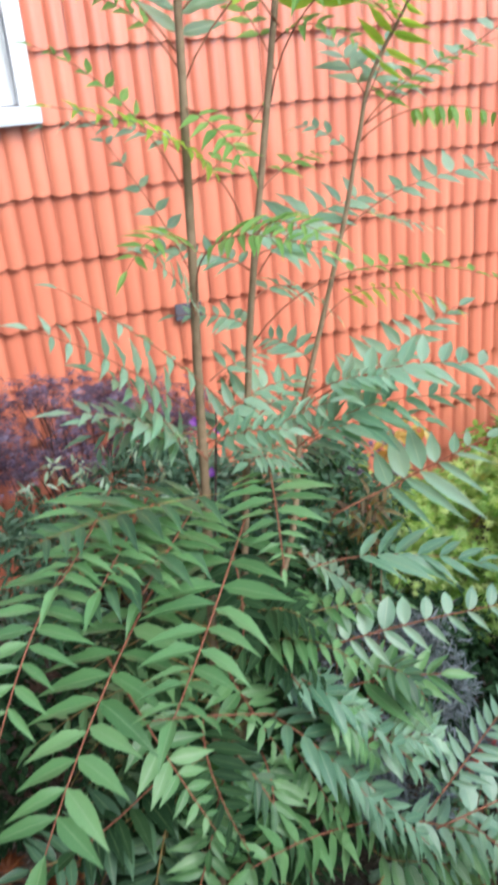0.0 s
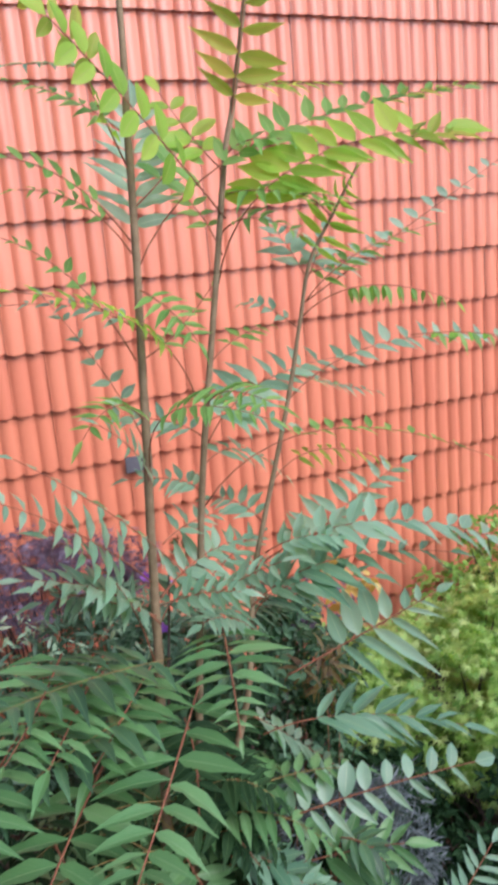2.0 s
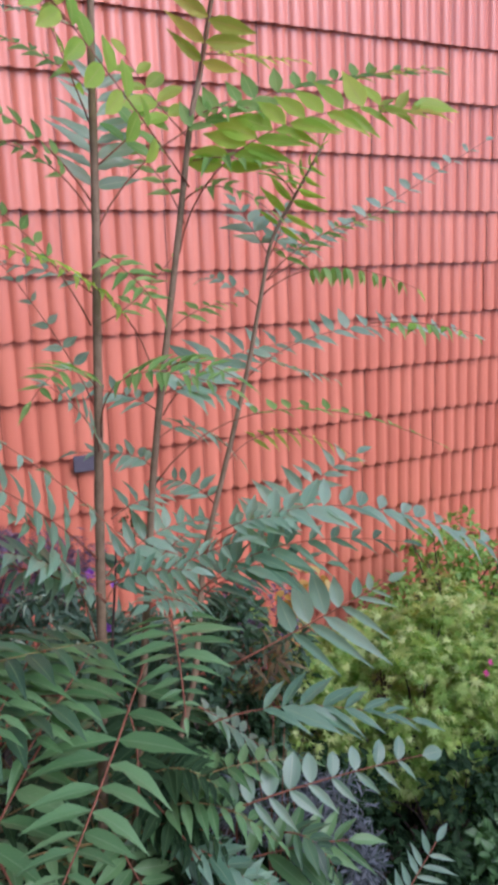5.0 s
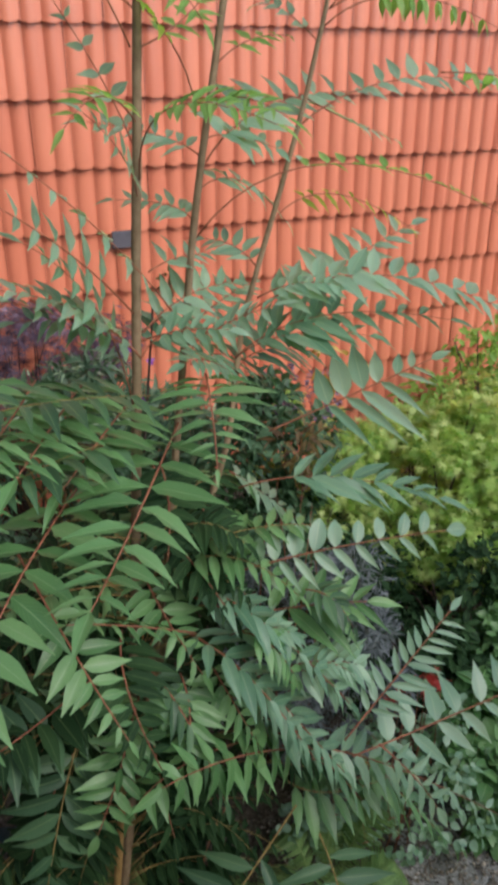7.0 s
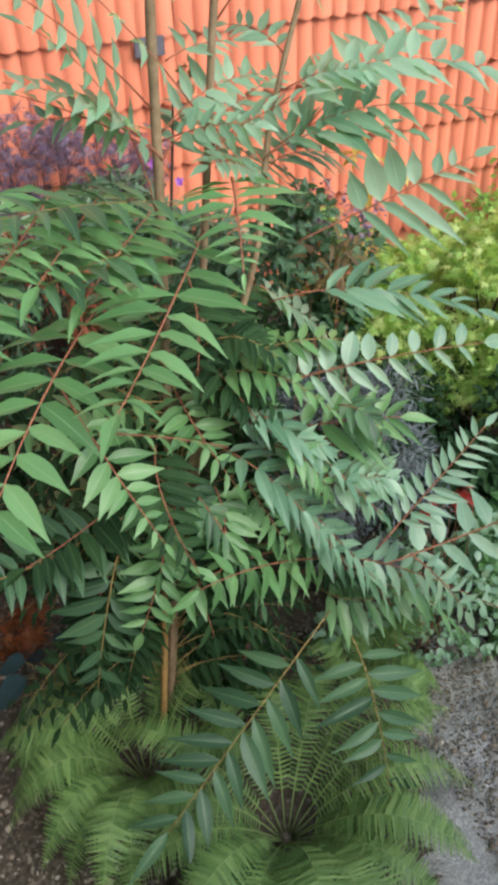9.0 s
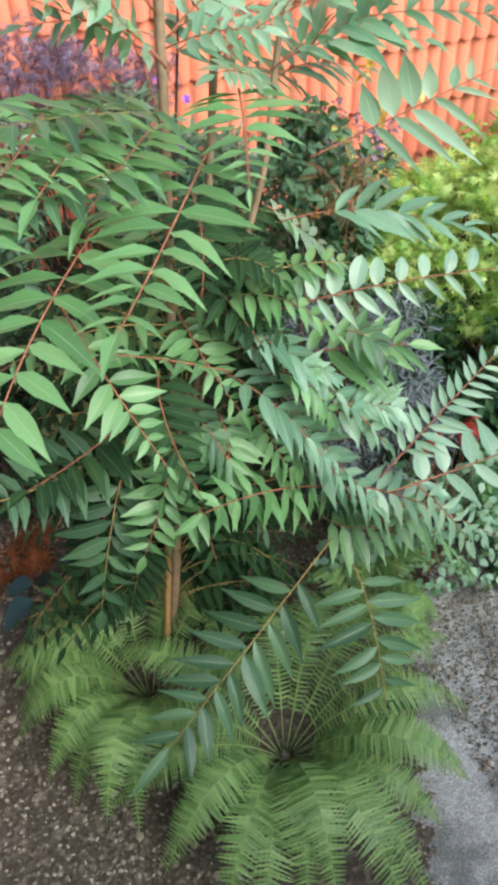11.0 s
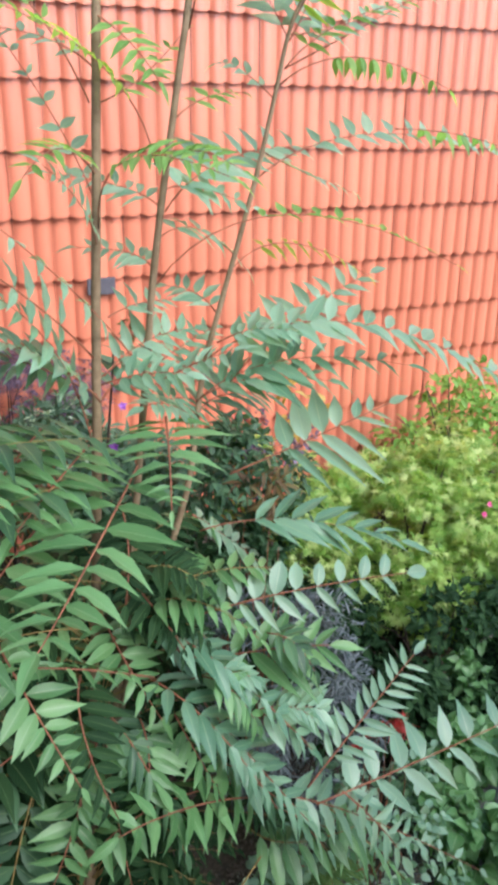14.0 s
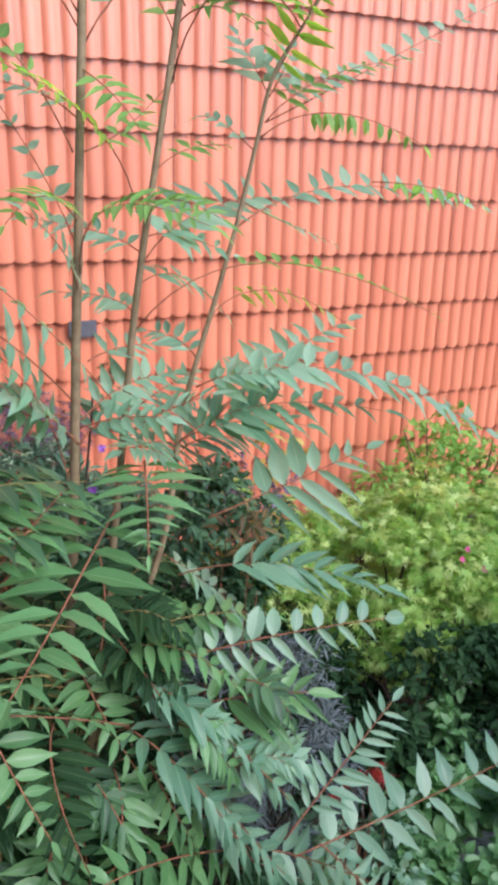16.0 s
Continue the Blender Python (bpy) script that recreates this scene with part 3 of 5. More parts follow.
compound_leaf(TREE, (-1.104, -2.720, 2.561), (-0.816, -2.720, 2.809), (-0.302, -2.800, 2.914), 12, 0.081, LEAF_FRESH, up=(0, -0.55, 0.83), droop=0.0, r0=0.0022, start=0.4, rise=0.4, lean=(35, 8), wide=1.35, end=0.75)
compound_leaf(TREE, (-0.532, -2.780, 2.881), (-0.420, -2.800, 2.907), (-0.305, -2.820, 2.920), 5, 0.067, LEAF_OLIVE, up=(0, -0.3, 0.95), droop=0.02, rise=0.15, wide=0.8, r0=0.002, lean=30, start=0.1)
compound_leaf(TREE, (-0.857, -2.700, 2.842), (-0.842, -2.740, 2.998), (-0.843, -2.840, 3.181), 6, 0.119, LEAF_OLIVE, up=(0, -1, 0.25), start=0.2, rise=0.08, lean=(2, 26), droop=0.1, wide=0.9, end=0.9, single=True, r0=0.0024)
compound_leaf(TREE, (-0.882, -2.700, 2.657), (-1.086, -2.800, 2.859), (-1.263, -2.860, 3.025), 7, 0.09, LEAF_YOUNG, up=(0, -0.8, 0.55), start=0.22, rise=0.05, lean=(30, 6), droop=0.05, wide=1.6, end=0.9, r0=0.0022, alt=0.03)
compound_leaf(TREE, (-1.163, -2.800, 2.943), (-1.236, -2.820, 3.015), (-1.323, -2.850, 3.082), 4, 0.079, LEAF_OLIVE, up=(0, -0.8, 0.55), start=0.1, lean=10, wide=1.5, r0=0.002)
compound_leaf(TREE, (-1.105, -2.720, 2.777), (-1.160, -2.780, 2.869), (-1.214, -2.820, 2.968), 4, 0.079, LEAF_YOUNG, up=(0, -0.5, 0.85), start=0.3, lean=6, wide=1.3, r0=0.002)
compound_leaf(TREE, (-1.111, -2.730, 2.619), (-1.225, -2.760, 2.740), (-1.353, -2.780, 2.796), 5, 0.054, LEAF_FRESH, up=(0, -0.55, 0.83), droop=0.0, r0=0.0022, rise=0.3, wide=1.7, start=0.3, lean=(20, 4), end=0.9, alt=0.02)
compound_leaf(TREE, (-1.115, -2.730, 2.598), (-1.204, -2.700, 2.705), (-1.328, -2.680, 2.741), 6, 0.067, LEAF_FRESH, up=(0, -0.3, 0.95), droop=0.02, rise=0.15, wide=0.8, r0=0.002, lean=14, start=0.3)
compound_leaf(TREE, (-1.130, -2.730, 2.368), (-1.238, -2.700, 2.550), (-1.381, -2.660, 2.653), 6, 0.065, LEAF_FRESH, up=(0, -0.3, 0.95), droop=0.02, rise=0.3, wide=1.0, r0=0.002, lean=14, start=0.35)
compound_leaf(TREE, (-0.986, -2.700, 2.247), (-1.115, -2.760, 2.441), (-1.383, -2.820, 2.549), 11, 0.086, LEAF_YOUNG, up=(0, -0.3, 0.95), droop=0.02, rise=0.15, wide=0.75, r0=0.002, lean=14, start=0.34)
compound_leaf(TREE, (-1.115, -2.730, 2.428), (-1.209, -2.650, 2.486), (-1.374, -2.550, 2.501), 6, 0.069, LEAF_PALE, up=(0, -0.3, 0.95), droop=0.02, rise=0.15, wide=1.0, r0=0.002, lean=14, start=0.2)
compound_leaf(TREE, (-1.126, -2.740, 2.164), (-1.183, -2.660, 2.327), (-1.286, -2.550, 2.513), 6, 0.059, LEAF_PALE, up=(0, -0.3, 0.95), droop=0.02, rise=0.25, wide=1.2, r0=0.002, lean=14, start=0.2)
compound_leaf(TREE, (-1.129, -2.750, 2.127), (-1.092, -2.850, 2.273), (-0.927, -2.970, 2.254), 9, 0.103, LEAF_FRESH, up=(0, -0.3, 0.95), droop=0.02, rise=0.2, wide=0.65, r0=0.002, lean=14, start=0.45)
compound_leaf(TREE, (-1.135, -2.750, 2.095), (-1.175, -2.800, 2.184), (-1.253, -2.840, 2.266), 6, 0.070, LEAF_PALE, up=(0, -0.5, 0.85), start=0.2, droop=0.05, wide=0.95, lean=10, r0=0.002)
compound_leaf(TREE, (-0.992, -2.700, 1.983), (-0.694, -2.750, 2.140), (-0.221, -2.800, 2.005), 9, 0.068, LEAF_FRESH, up=(0, -0.12, 0.99), droop=0.0, r0=0.0022, rise=0.3, wide=1.15, near_wide=0.6, start=0.42, lean=(35, 4), end=0.8)
compound_leaf(TREE, (-0.796, -2.660, 1.984), (-0.617, -2.620, 2.046), (-0.352, -2.600, 1.939), 8, 0.069, LEAF_OLIVE, up=(0, -0.3, 0.95), droop=0.2, rise=0.15, wide=0.8, r0=0.002, lean=14, start=0.3)
compound_leaf(TREE, (-0.727, -2.660, 2.208), (-0.364, -2.560, 2.298), (0.153, -2.500, 2.238), 10, 0.076, LEAF_PALE, up=(0, -0.55, 0.83), droop=0.0, r0=0.0022, rise=0.3, wide=1.3, start=0.28, lean=(30, 6), end=0.85)
compound_leaf(TREE, (-0.302, -2.580, 2.312), (-0.119, -2.600, 2.301), (0.042, -2.620, 2.263), 5, 0.074, LEAF_FRESH, up=(0, -0.3, 0.95), droop=0.7, rise=0.15, wide=1.2, r0=0.002, lean=14, start=0.2)
compound_leaf(TREE, (-0.965, -2.700, 2.148), (-0.784, -2.600, 2.242), (-0.498, -2.500, 2.264), 8, 0.118, LEAF_PALE, up=(0, -0.55, 0.83), droop=0.0, r0=0.0022, rise=0.3, wide=1.1, start=0.2, lean=(22, -4))
compound_leaf(TREE, (-0.962, -2.700, 2.196), (-0.867, -2.660, 2.190), (-0.734, -2.660, 2.144), 5, 0.086, LEAF_PALE, up=(0, -0.5, 0.85), start=0.2, droop=0.02, wide=1.2, lean=12, r0=0.002)
compound_leaf(TREE, (-0.639, -2.620, 2.499), (-0.650, -2.550, 2.569), (-0.662, -2.480, 2.632), 4, 0.097, LEAF_PALE, up=(0, -0.7, 0.7), start=0.2, droop=0.0, wide=1.2, lean=25, r0=0.002)
compound_leaf(TREE, (-0.639, -2.620, 2.499), (-0.599, -2.600, 2.552), (-0.550, -2.550, 2.612), 3, 0.080, LEAF_PALE, up=(0, -0.7, 0.7), start=0.3, droop=0.0, wide=1.1, lean=25, r0=0.002)
compound_leaf(TREE, (-0.652, -2.630, 2.443), (-0.250, -2.500, 2.605), (0.246, -2.400, 2.828), 9, 0.058, LEAF_PALE, up=(0, -0.55, 0.83), droop=0.0, r0=0.0022, rise=0.3, wide=1.7, near_wide=0.9, start=0.4, below=0.9, lean=(20, 4))
compound_leaf(TREE, (-0.652, -2.630, 2.443), (-0.504, -2.620, 2.543), (-0.281, -2.620, 2.604), 7, 0.080, LEAF_FRESH, up=(0, -0.3, 0.95), droop=0.02, rise=0.15, wide=0.75, r0=0.002, lean=14, start=0.2)
compound_leaf(TREE, (-0.670, -2.640, 2.407), (-0.501, -2.680, 2.472), (-0.256, -2.720, 2.411), 8, 0.059, LEAF_FRESH, up=(0, 0, 1), start=0.38, droop=0.9, rise=0.0, wide=1.2, lean=12, r0=0.002, end=0.85)
compound_leaf(TREE, (-0.629, -2.620, 2.540), (-0.592, -2.680, 2.653), (-0.573, -2.760, 2.753), 7, 0.101, LEAF_YOUNG, up=(0, -0.6, 0.8), start=0.12, droop=0.02, wide=0.6, lean=6, rise=0.1, r0=0.002)
compound_leaf(TREE, (-0.941, -2.700, 2.339), (-0.852, -2.660, 2.381), (-0.739, -2.600, 2.389), 4, 0.062, LEAF_FRESH, up=(0, -0.3, 0.95), droop=0.02, rise=0.15, wide=1.0, r0=0.002, lean=14, start=0.3)
compound_leaf(TREE, (-1.109, -2.720, 2.587), (-1.058, -2.600, 2.749), (-1.016, -2.500, 2.914), 8, 0.132, LEAF_PALE, up=(0, -0.85, 0.5), start=0.2, lean=26, droop=0.02, wide=0.85, r0=0.002, end=0.9)
compound_leaf(TREE, (-0.896, -2.700, 2.578), (-0.916, -2.620, 2.676), (-0.969, -2.550, 2.756), 5, 0.066, LEAF_FRESH, up=(0, -0.3, 0.95), droop=0.02, rise=0.15, wide=1.0, r0=0.002, lean=14, start=0.3)
compound_leaf(TREE, (-0.865, -2.690, 2.795), (-0.790, -2.740, 2.822), (-0.667, -2.800, 2.781), 5, 0.095, LEAF_FRESH, up=(0, -0.3, 0.95), droop=0.02, rise=0.15, wide=0.85, r0=0.002, lean=14, start=0.2)
compound_leaf(TREE, (-0.875, -2.690, 2.709), (-0.829, -2.780, 2.712), (-0.705, -2.860, 2.691), 6, 0.099, LEAF_FRESH, up=(0, -0.3, 0.95), droop=0.02, rise=0.15, wide=0.7, r0=0.002, lean=14, start=0.2)
compound_leaf(TREE, (-0.895, -2.690, 2.622), (-0.837, -2.760, 2.655), (-0.743, -2.820, 2.603), 5, 0.089, LEAF_FRESH, up=(0, -0.3, 0.95), droop=0.02, rise=0.15, wide=0.75, r0=0.002, lean=14, start=0.25)
compound_leaf(TREE, (-0.675, -2.640, 2.375), (-0.744, -2.600, 2.435), (-0.788, -2.560, 2.448), 4, 0.065, LEAF_PALE, up=(0, -0.3, 0.95), droop=0.02, rise=0.3, wide=1.2, r0=0.002, lean=14, start=0.2)
compound_leaf(TREE, (-0.768, -2.620, 1.686), (-0.574, -2.600, 1.837), (-0.323, -2.560, 1.936), 10, 0.115, LEAF_PALE, up=(0, -0.55, 0.83), droop=0.0, r0=0.0022, rise=0.3, wide=1.05, start=0.2, lean=(34, 0), end=0.7, single=True)
compound_leaf(TREE, (-0.885, -2.700, 1.778), (-0.545, -2.800, 1.886), (-0.066, -2.900, 1.699), 14, 0.122, LEAF_PALE, up=(0, -0.35, 0.93), droop=0.0, r0=0.0022, rise=0.12, wide=1.05, start=0.15, lean=(34, 22), end=1.1, single=True)
compound_leaf(TREE, (-0.891, -2.700, 1.681), (-0.671, -2.740, 1.780), (-0.334, -2.800, 1.748), 9, 0.140, LEAF_SOFT, up=(0, -0.3, 0.95), droop=0.02, rise=0.15, wide=0.8, r0=0.002, lean=30, start=0.15)
compound_leaf(TREE, (-0.875, -2.700, 1.693), (-0.749, -2.760, 1.751), (-0.573, -2.800, 1.735), 5, 0.150, LEAF_SOFT, up=(0, -0.3, 0.95), droop=0.05, rise=0.15, wide=0.8, r0=0.002, lean=35, start=0.2)
compound_leaf(TREE, (-1.033, -2.720, 1.791), (-1.212, -2.800, 2.024), (-1.433, -2.860, 2.230), 6, 0.069, LEAF_PALE, up=(0, -0.3, 0.95), droop=0.3, rise=0.15, wide=1.25, r0=0.002, lean=12, start=0.32, alt=0.03, stalk=RACHIS)
compound_leaf(TREE, (-1.152, -2.740, 1.841), (-1.314, -2.800, 2.021), (-1.501, -2.860, 2.160), 8, 0.086, LEAF_PALE, up=(0, -0.55, 0.83), droop=0.0, r0=0.0022, rise=0.28, wide=1.05, start=0.22, lean=(20, 4))
compound_leaf(TREE, (-1.167, -2.750, 1.625), (-1.242, -2.780, 1.874), (-1.383, -2.820, 2.035), 6, 0.109, LEAF_SOFT, up=(0, -0.3, 0.95), droop=0.05, rise=0.15, wide=1.0, r0=0.002, lean=14, start=0.35)
compound_leaf(TREE, (-1.162, -2.740, 1.801), (-1.280, -2.720, 1.835), (-1.402, -2.700, 1.836), 5, 0.117, LEAF_SOFT, up=(0, -0.3, 0.95), droop=0.02, rise=0.15, wide=0.85, r0=0.002, lean=14, start=0.25)
compound_leaf(TREE, (-1.131, -2.740, 1.793), (-1.021, -2.700, 1.851), (-0.874, -2.640, 1.853), 6, 0.099, LEAF_PALE, up=(0, -0.55, 0.83), droop=0.0, r0=0.0022, rise=0.4, wide=1.1, start=0.2, lean=20)
compound_leaf(TREE, (-1.015, -2.700, 1.775), (-0.894, -2.620, 1.807), (-0.786, -2.550, 1.818), 5, 0.091, LEAF_PALE, up=(0, -0.55, 0.83), droop=0.0, r0=0.0022, rise=0.45, wide=1.0, start=0.15, lean=18)
compound_leaf(TREE, (-1.018, -2.700, 1.731), (-0.934, -2.760, 1.800), (-0.846, -2.820, 1.852), 6, 0.098, LEAF_PALE, up=(0, -0.3, 0.95), droop=0.1, rise=0.15, wide=0.95, r0=0.002, lean=14, start=0.2)
compound_leaf(TREE, (-1.114, -2.740, 1.931), (-1.025, -2.660, 1.932), (-0.911, -2.580, 1.914), 4, 0.080, LEAF_PALE, up=(0, -0.55, 0.83), droop=0.0, r0=0.0022, rise=0.3, wide=1.1, start=0.3, lean=18)
compound_leaf(TREE, (-1.136, -2.740, 1.736), (-1.053, -2.680, 1.762), (-0.922, -2.620, 1.721), 5, 0.105, LEAF_SOFT, up=(0, -0.3, 0.95), droop=0.02, rise=0.15, wide=1.0, r0=0.002, lean=14, start=0.2)
compound_leaf(TREE, (-0.868, -2.680, 1.650), (-0.745, -2.580, 1.639), (-0.539, -2.500, 1.570), 6, 0.142, LEAF_SOFT, up=(0, -0.3, 0.95), droop=0.04, rise=0.15, wide=0.9, r0=0.002, lean=14, start=0.15)
compound_leaf(TREE, (-1.007, -2.700, 1.682), (-0.881, -2.620, 1.659), (-0.735, -2.550, 1.554), 6, 0.136, LEAF_SOFT, up=(0, -0.3, 0.95), droop=0.03, rise=0.15, wide=0.9, r0=0.002, lean=14, start=0.15)
compound_leaf(TREE, (-0.814, -2.750, 1.488), (-0.611, -2.800, 1.579), (-0.414, -2.850, 1.671), 6, 0.147, LEAF_PALE, up=(0, -0.5, 0.85), rise=0.2, start=0.34, lean=(28, 14), wide=1.3, near_wide=0.8, end=0.4, below=1.45, droop=0.0, single=True)
compound_leaf(TREE, (-0.896, -2.750, 1.334), (-0.653, -2.800, 1.344), (-0.342, -2.880, 1.253), 7, 0.174, LEAF_SOFT, up=(0, -0.3, 0.95), droop=0.02, rise=0.22, wide=0.72, r0=0.002, lean=(48, 44), start=0.3, end=0.75, single=True)
compound_leaf(TREE, (-1.138, -2.73, 1.769), (-1.055, -2.8, 1.811), (-0.976, -2.87, 1.827), 6, 0.075, LEAF_PALE, start=0.2, up=(0,-0.6,0.8), droop=0.03, lean=(35, 12), rise=0.1, end=0.8, r0=0.0022, wide=1.15, alt=0.026)
compound_leaf(TREE, (-1.019, -2.73, 1.729), (-0.850, -2.57, 1.734), (-0.653, -2.41, 1.632), 7, 0.092, LEAF_PALE, start=0.2, up=(0,-0.6,0.8), droop=0.03, lean=(35, 12), rise=0.1, end=0.8, r0=0.0022, wide=1.15, alt=0.022)
compound_leaf(TREE, (-0.887, -2.73, 1.628), (-0.973, -2.76, 1.707), (-1.056, -2.8, 1.731), 7, 0.079, LEAF_PALE, start=0.2, up=(0,-0.3,0.95), droop=0.03, lean=(35, 12), rise=0.1, end=0.8, r0=0.0022, wide=1.15, alt=0.022)
compound_leaf(TREE, (-0.849, -2.73, 1.841), (-0.766, -2.77, 1.879), (-0.682, -2.81, 1.876), 7, 0.077, LEAF_PALE, start=0.2, up=(0,-0.3,0.95), droop=0.03, lean=(35, 12), rise=0.1, end=0.8, r0=0.0022, wide=1.15, alt=0.022)
compound_leaf(TREE, (-1.137, -2.73, 1.787), (-0.992, -2.57, 1.776), (-0.827, -2.41, 1.716), 6, 0.088, LEAF_PALE, start=0.2, up=(0,-0.6,0.8), droop=0.03, lean=(35, 12), rise=0.1, end=0.8, r0=0.0022, wide=1.15, alt=0.026)
compound_leaf(TREE, (-1.150, -2.78, 1.749), (-1.275, -2.8, 1.876), (-1.444, -2.8, 1.944), 9, 0.134, LEAF_PALE, start=0.2, droop=0.05)
compound_leaf(TREE, (-1.148, -2.74, 1.750), (-1.281, -2.78, 1.846), (-1.419, -2.82, 1.923), 5, 0.08, LEAF_PALE, start=0.15, up=(0,-0.3,0.95), droop=0.0, lean=(35, 12), rise=0.1, end=0.8, r0=0.0022, wide=1.15, alt=0.033)
compound_leaf(TREE, (-1.138, -2.800, 1.664), (-1.390, -2.920, 1.743), (-1.598, -3.000, 1.763), 9, 0.145, LEAF_GREY_SHADE, start=0.1, droop=0.05, lean=14, wide=0.8, end=0.7, stalk=RACHIS_GREEN, r0=0.0011)
compound_leaf(TREE, (-1.172, -2.850, 1.601), (-1.412, -3.000, 1.646), (-1.614, -3.100, 1.620), 9, 0.145, LEAF_GREY_SHADE, start=0.1, droop=0.05, lean=14, wide=0.85, end=0.7, stalk=RACHIS_GREEN, r0=0.0011)
compound_leaf(TREE, (-1.092, -2.720, 2.828), (-1.179, -2.660, 2.908), (-1.301, -2.600, 2.960), 7, 0.074, LEAF_FRESH, up=(0, -0.3, 0.95), droop=0.02, rise=0.15, wide=1.0, r0=0.002, lean=14, start=0.25)
compound_leaf(TREE, (-1.090, -2.720, 2.938), (-1.205, -2.750, 2.962), (-1.331, -2.800, 2.953), 7, 0.069, LEAF_PALE, up=(0, -0.3, 0.95), droop=0.02, rise=0.15, wide=0.8, r0=0.002, lean=14, start=0.2)
compound_leaf(TREE, (-0.834, -2.700, 2.931), (-0.715, -2.660, 2.943), (-0.556, -2.620, 2.954), 6, 0.084, LEAF_OLIVE, up=(0, -0.3, 0.95), droop=0.02, rise=0.15, wide=0.8, r0=0.002, lean=14, start=0.2)
compound_leaf(TREE, (-0.878, -2.700, 2.757), (-0.918, -2.620, 2.839), (-0.964, -2.550, 2.944), 4, 0.085, LEAF_YOUNG, up=(0, -0.8, 0.55), start=0.3, lean=8, wide=1.6, r0=0.002)
compound_leaf(TREE, (-1.100, -2.730, 2.691), (-0.985, -2.660, 2.775), (-0.895, -2.600, 2.854), 4, 0.080, LEAF_FRESH, up=(0, -0.8, 0.55), start=0.3, lean=8, wide=1.5, r0=0.002)
compound_leaf(TREE, (-1.113, -2.730, 2.526), (-1.064, -2.800, 2.478), (-1.028, -2.860, 2.414), 6, 0.079, LEAF_FRESH, up=(0, -0.3, 0.95), droop=0.02, rise=0.15, wide=0.75, r0=0.002, lean=14, start=0.2)
compound_leaf(TREE, (-1.120, -2.730, 2.367), (-1.008, -2.660, 2.411), (-0.889, -2.600, 2.503), 5, 0.066, LEAF_FRESH, up=(0, -0.3, 0.95), droop=0.02, rise=0.15, wide=0.9, r0=0.002, lean=14, start=0.3)
compound_leaf(TREE, (-0.975, -2.700, 2.156), (-1.040, -2.620, 2.192), (-1.188, -2.560, 2.217), 7, 0.090, LEAF_PALE, up=(0, -0.3, 0.95), droop=0.02, rise=0.15, wide=0.9, r0=0.002, lean=14, start=0.2)
compound_leaf(TREE, (-0.984, -2.700, 2.088), (-0.853, -2.620, 2.089), (-0.710, -2.580, 1.977), 6, 0.086, LEAF_PALE, up=(0, -0.3, 0.95), droop=0.02, rise=0.15, wide=1.0, r0=0.002, lean=14, start=0.2)
compound_leaf(TREE, (-1.121, -2.730, 2.226), (-1.205, -2.800, 2.290), (-1.294, -2.860, 2.244), 6, 0.084, LEAF_FRESH, up=(0, -0.3, 0.95), droop=0.02, rise=0.15, wide=0.8, r0=0.002, lean=14, start=0.2)
compound_leaf(TREE, (-0.967, -2.700, 2.224), (-0.947, -2.800, 2.285), (-0.862, -2.880, 2.255), 7, 0.100, LEAF_FRESH, up=(0, -0.3, 0.95), droop=0.02, rise=0.15, wide=0.65, r0=0.002, lean=14, start=0.2)
compound_leaf(TREE, (-0.996, -2.700, 2.020), (-1.037, -2.660, 2.052), (-1.150, -2.620, 2.063), 6, 0.076, LEAF_PALE, up=(0, -0.3, 0.95), droop=0.02, rise=0.15, wide=1.0, r0=0.002, lean=14, start=0.2)
compound_leaf(TREE, (-0.820, -2.660, 1.890), (-0.846, -2.580, 1.924), (-0.902, -2.520, 1.933), 5, 0.086, LEAF_PALE, up=(0, -0.55, 0.83), droop=0.0, r0=0.0022, rise=0.3, wide=1.1, start=0.15)
compound_leaf(TREE, (-0.712, -2.660, 2.267), (-0.549, -2.560, 2.208), (-0.365, -2.500, 2.146), 6, 0.071, LEAF_PALE, up=(0, -0.3, 0.95), droop=0.02, rise=0.15, wide=1.2, r0=0.002, lean=14, start=0.2)
compound_leaf(TREE, (-0.644, -2.630, 2.513), (-0.502, -2.560, 2.531), (-0.336, -2.500, 2.581), 5, 0.084, LEAF_PALE, up=(0, -0.55, 0.83), droop=0.0, r0=0.0022, start=0.2, rise=0.2, wide=1.3)
compound_leaf(TREE, (-0.573, -2.630, 2.648), (-0.674, -2.700, 2.696), (-0.778, -2.760, 2.708), 5, 0.094, LEAF_FRESH, up=(0, -0.3, 0.95), droop=0.02, rise=0.15, wide=0.7, r0=0.002, lean=14, start=0.2)
# end of upper leaves
compound_leaf(TREE, (-1.080, -2.82, 1.594), (-1.283, -3.16, 1.580), (-1.416, -3.38, 1.584), 9, 0.168, LEAF, start=0.1, droop=0.0, lean=(20, 18), wide=0.92, end=0.62, single=True, r0=0.0028)
compound_leaf(TREE, (-1.337, -2.88, 1.505), (-1.524, -3.2, 1.510), (-1.672, -3.42, 1.417), 9, 0.176, LEAF, start=0.1, droop=0.08, lean=16, wide=0.95, end=0.85, single=True, r0=0.0028)
compound_leaf(TREE, (-1.510, -2.85, 1.612), (-1.609, -3.1, 1.649), (-1.706, -3.3, 1.582), 9, 0.15, LEAF, start=0.1, droop=0.05, lean=16, wide=0.8, single=True)
compound_leaf(TREE, (-1.483, -2.95, 1.417), (-1.416, -3.15, 1.288), (-1.347, -3.28, 1.148), 8, 0.107, LEAF, start=0.3, droop=0.05, lean=16, end=0.45, wide=1.15, single=True)
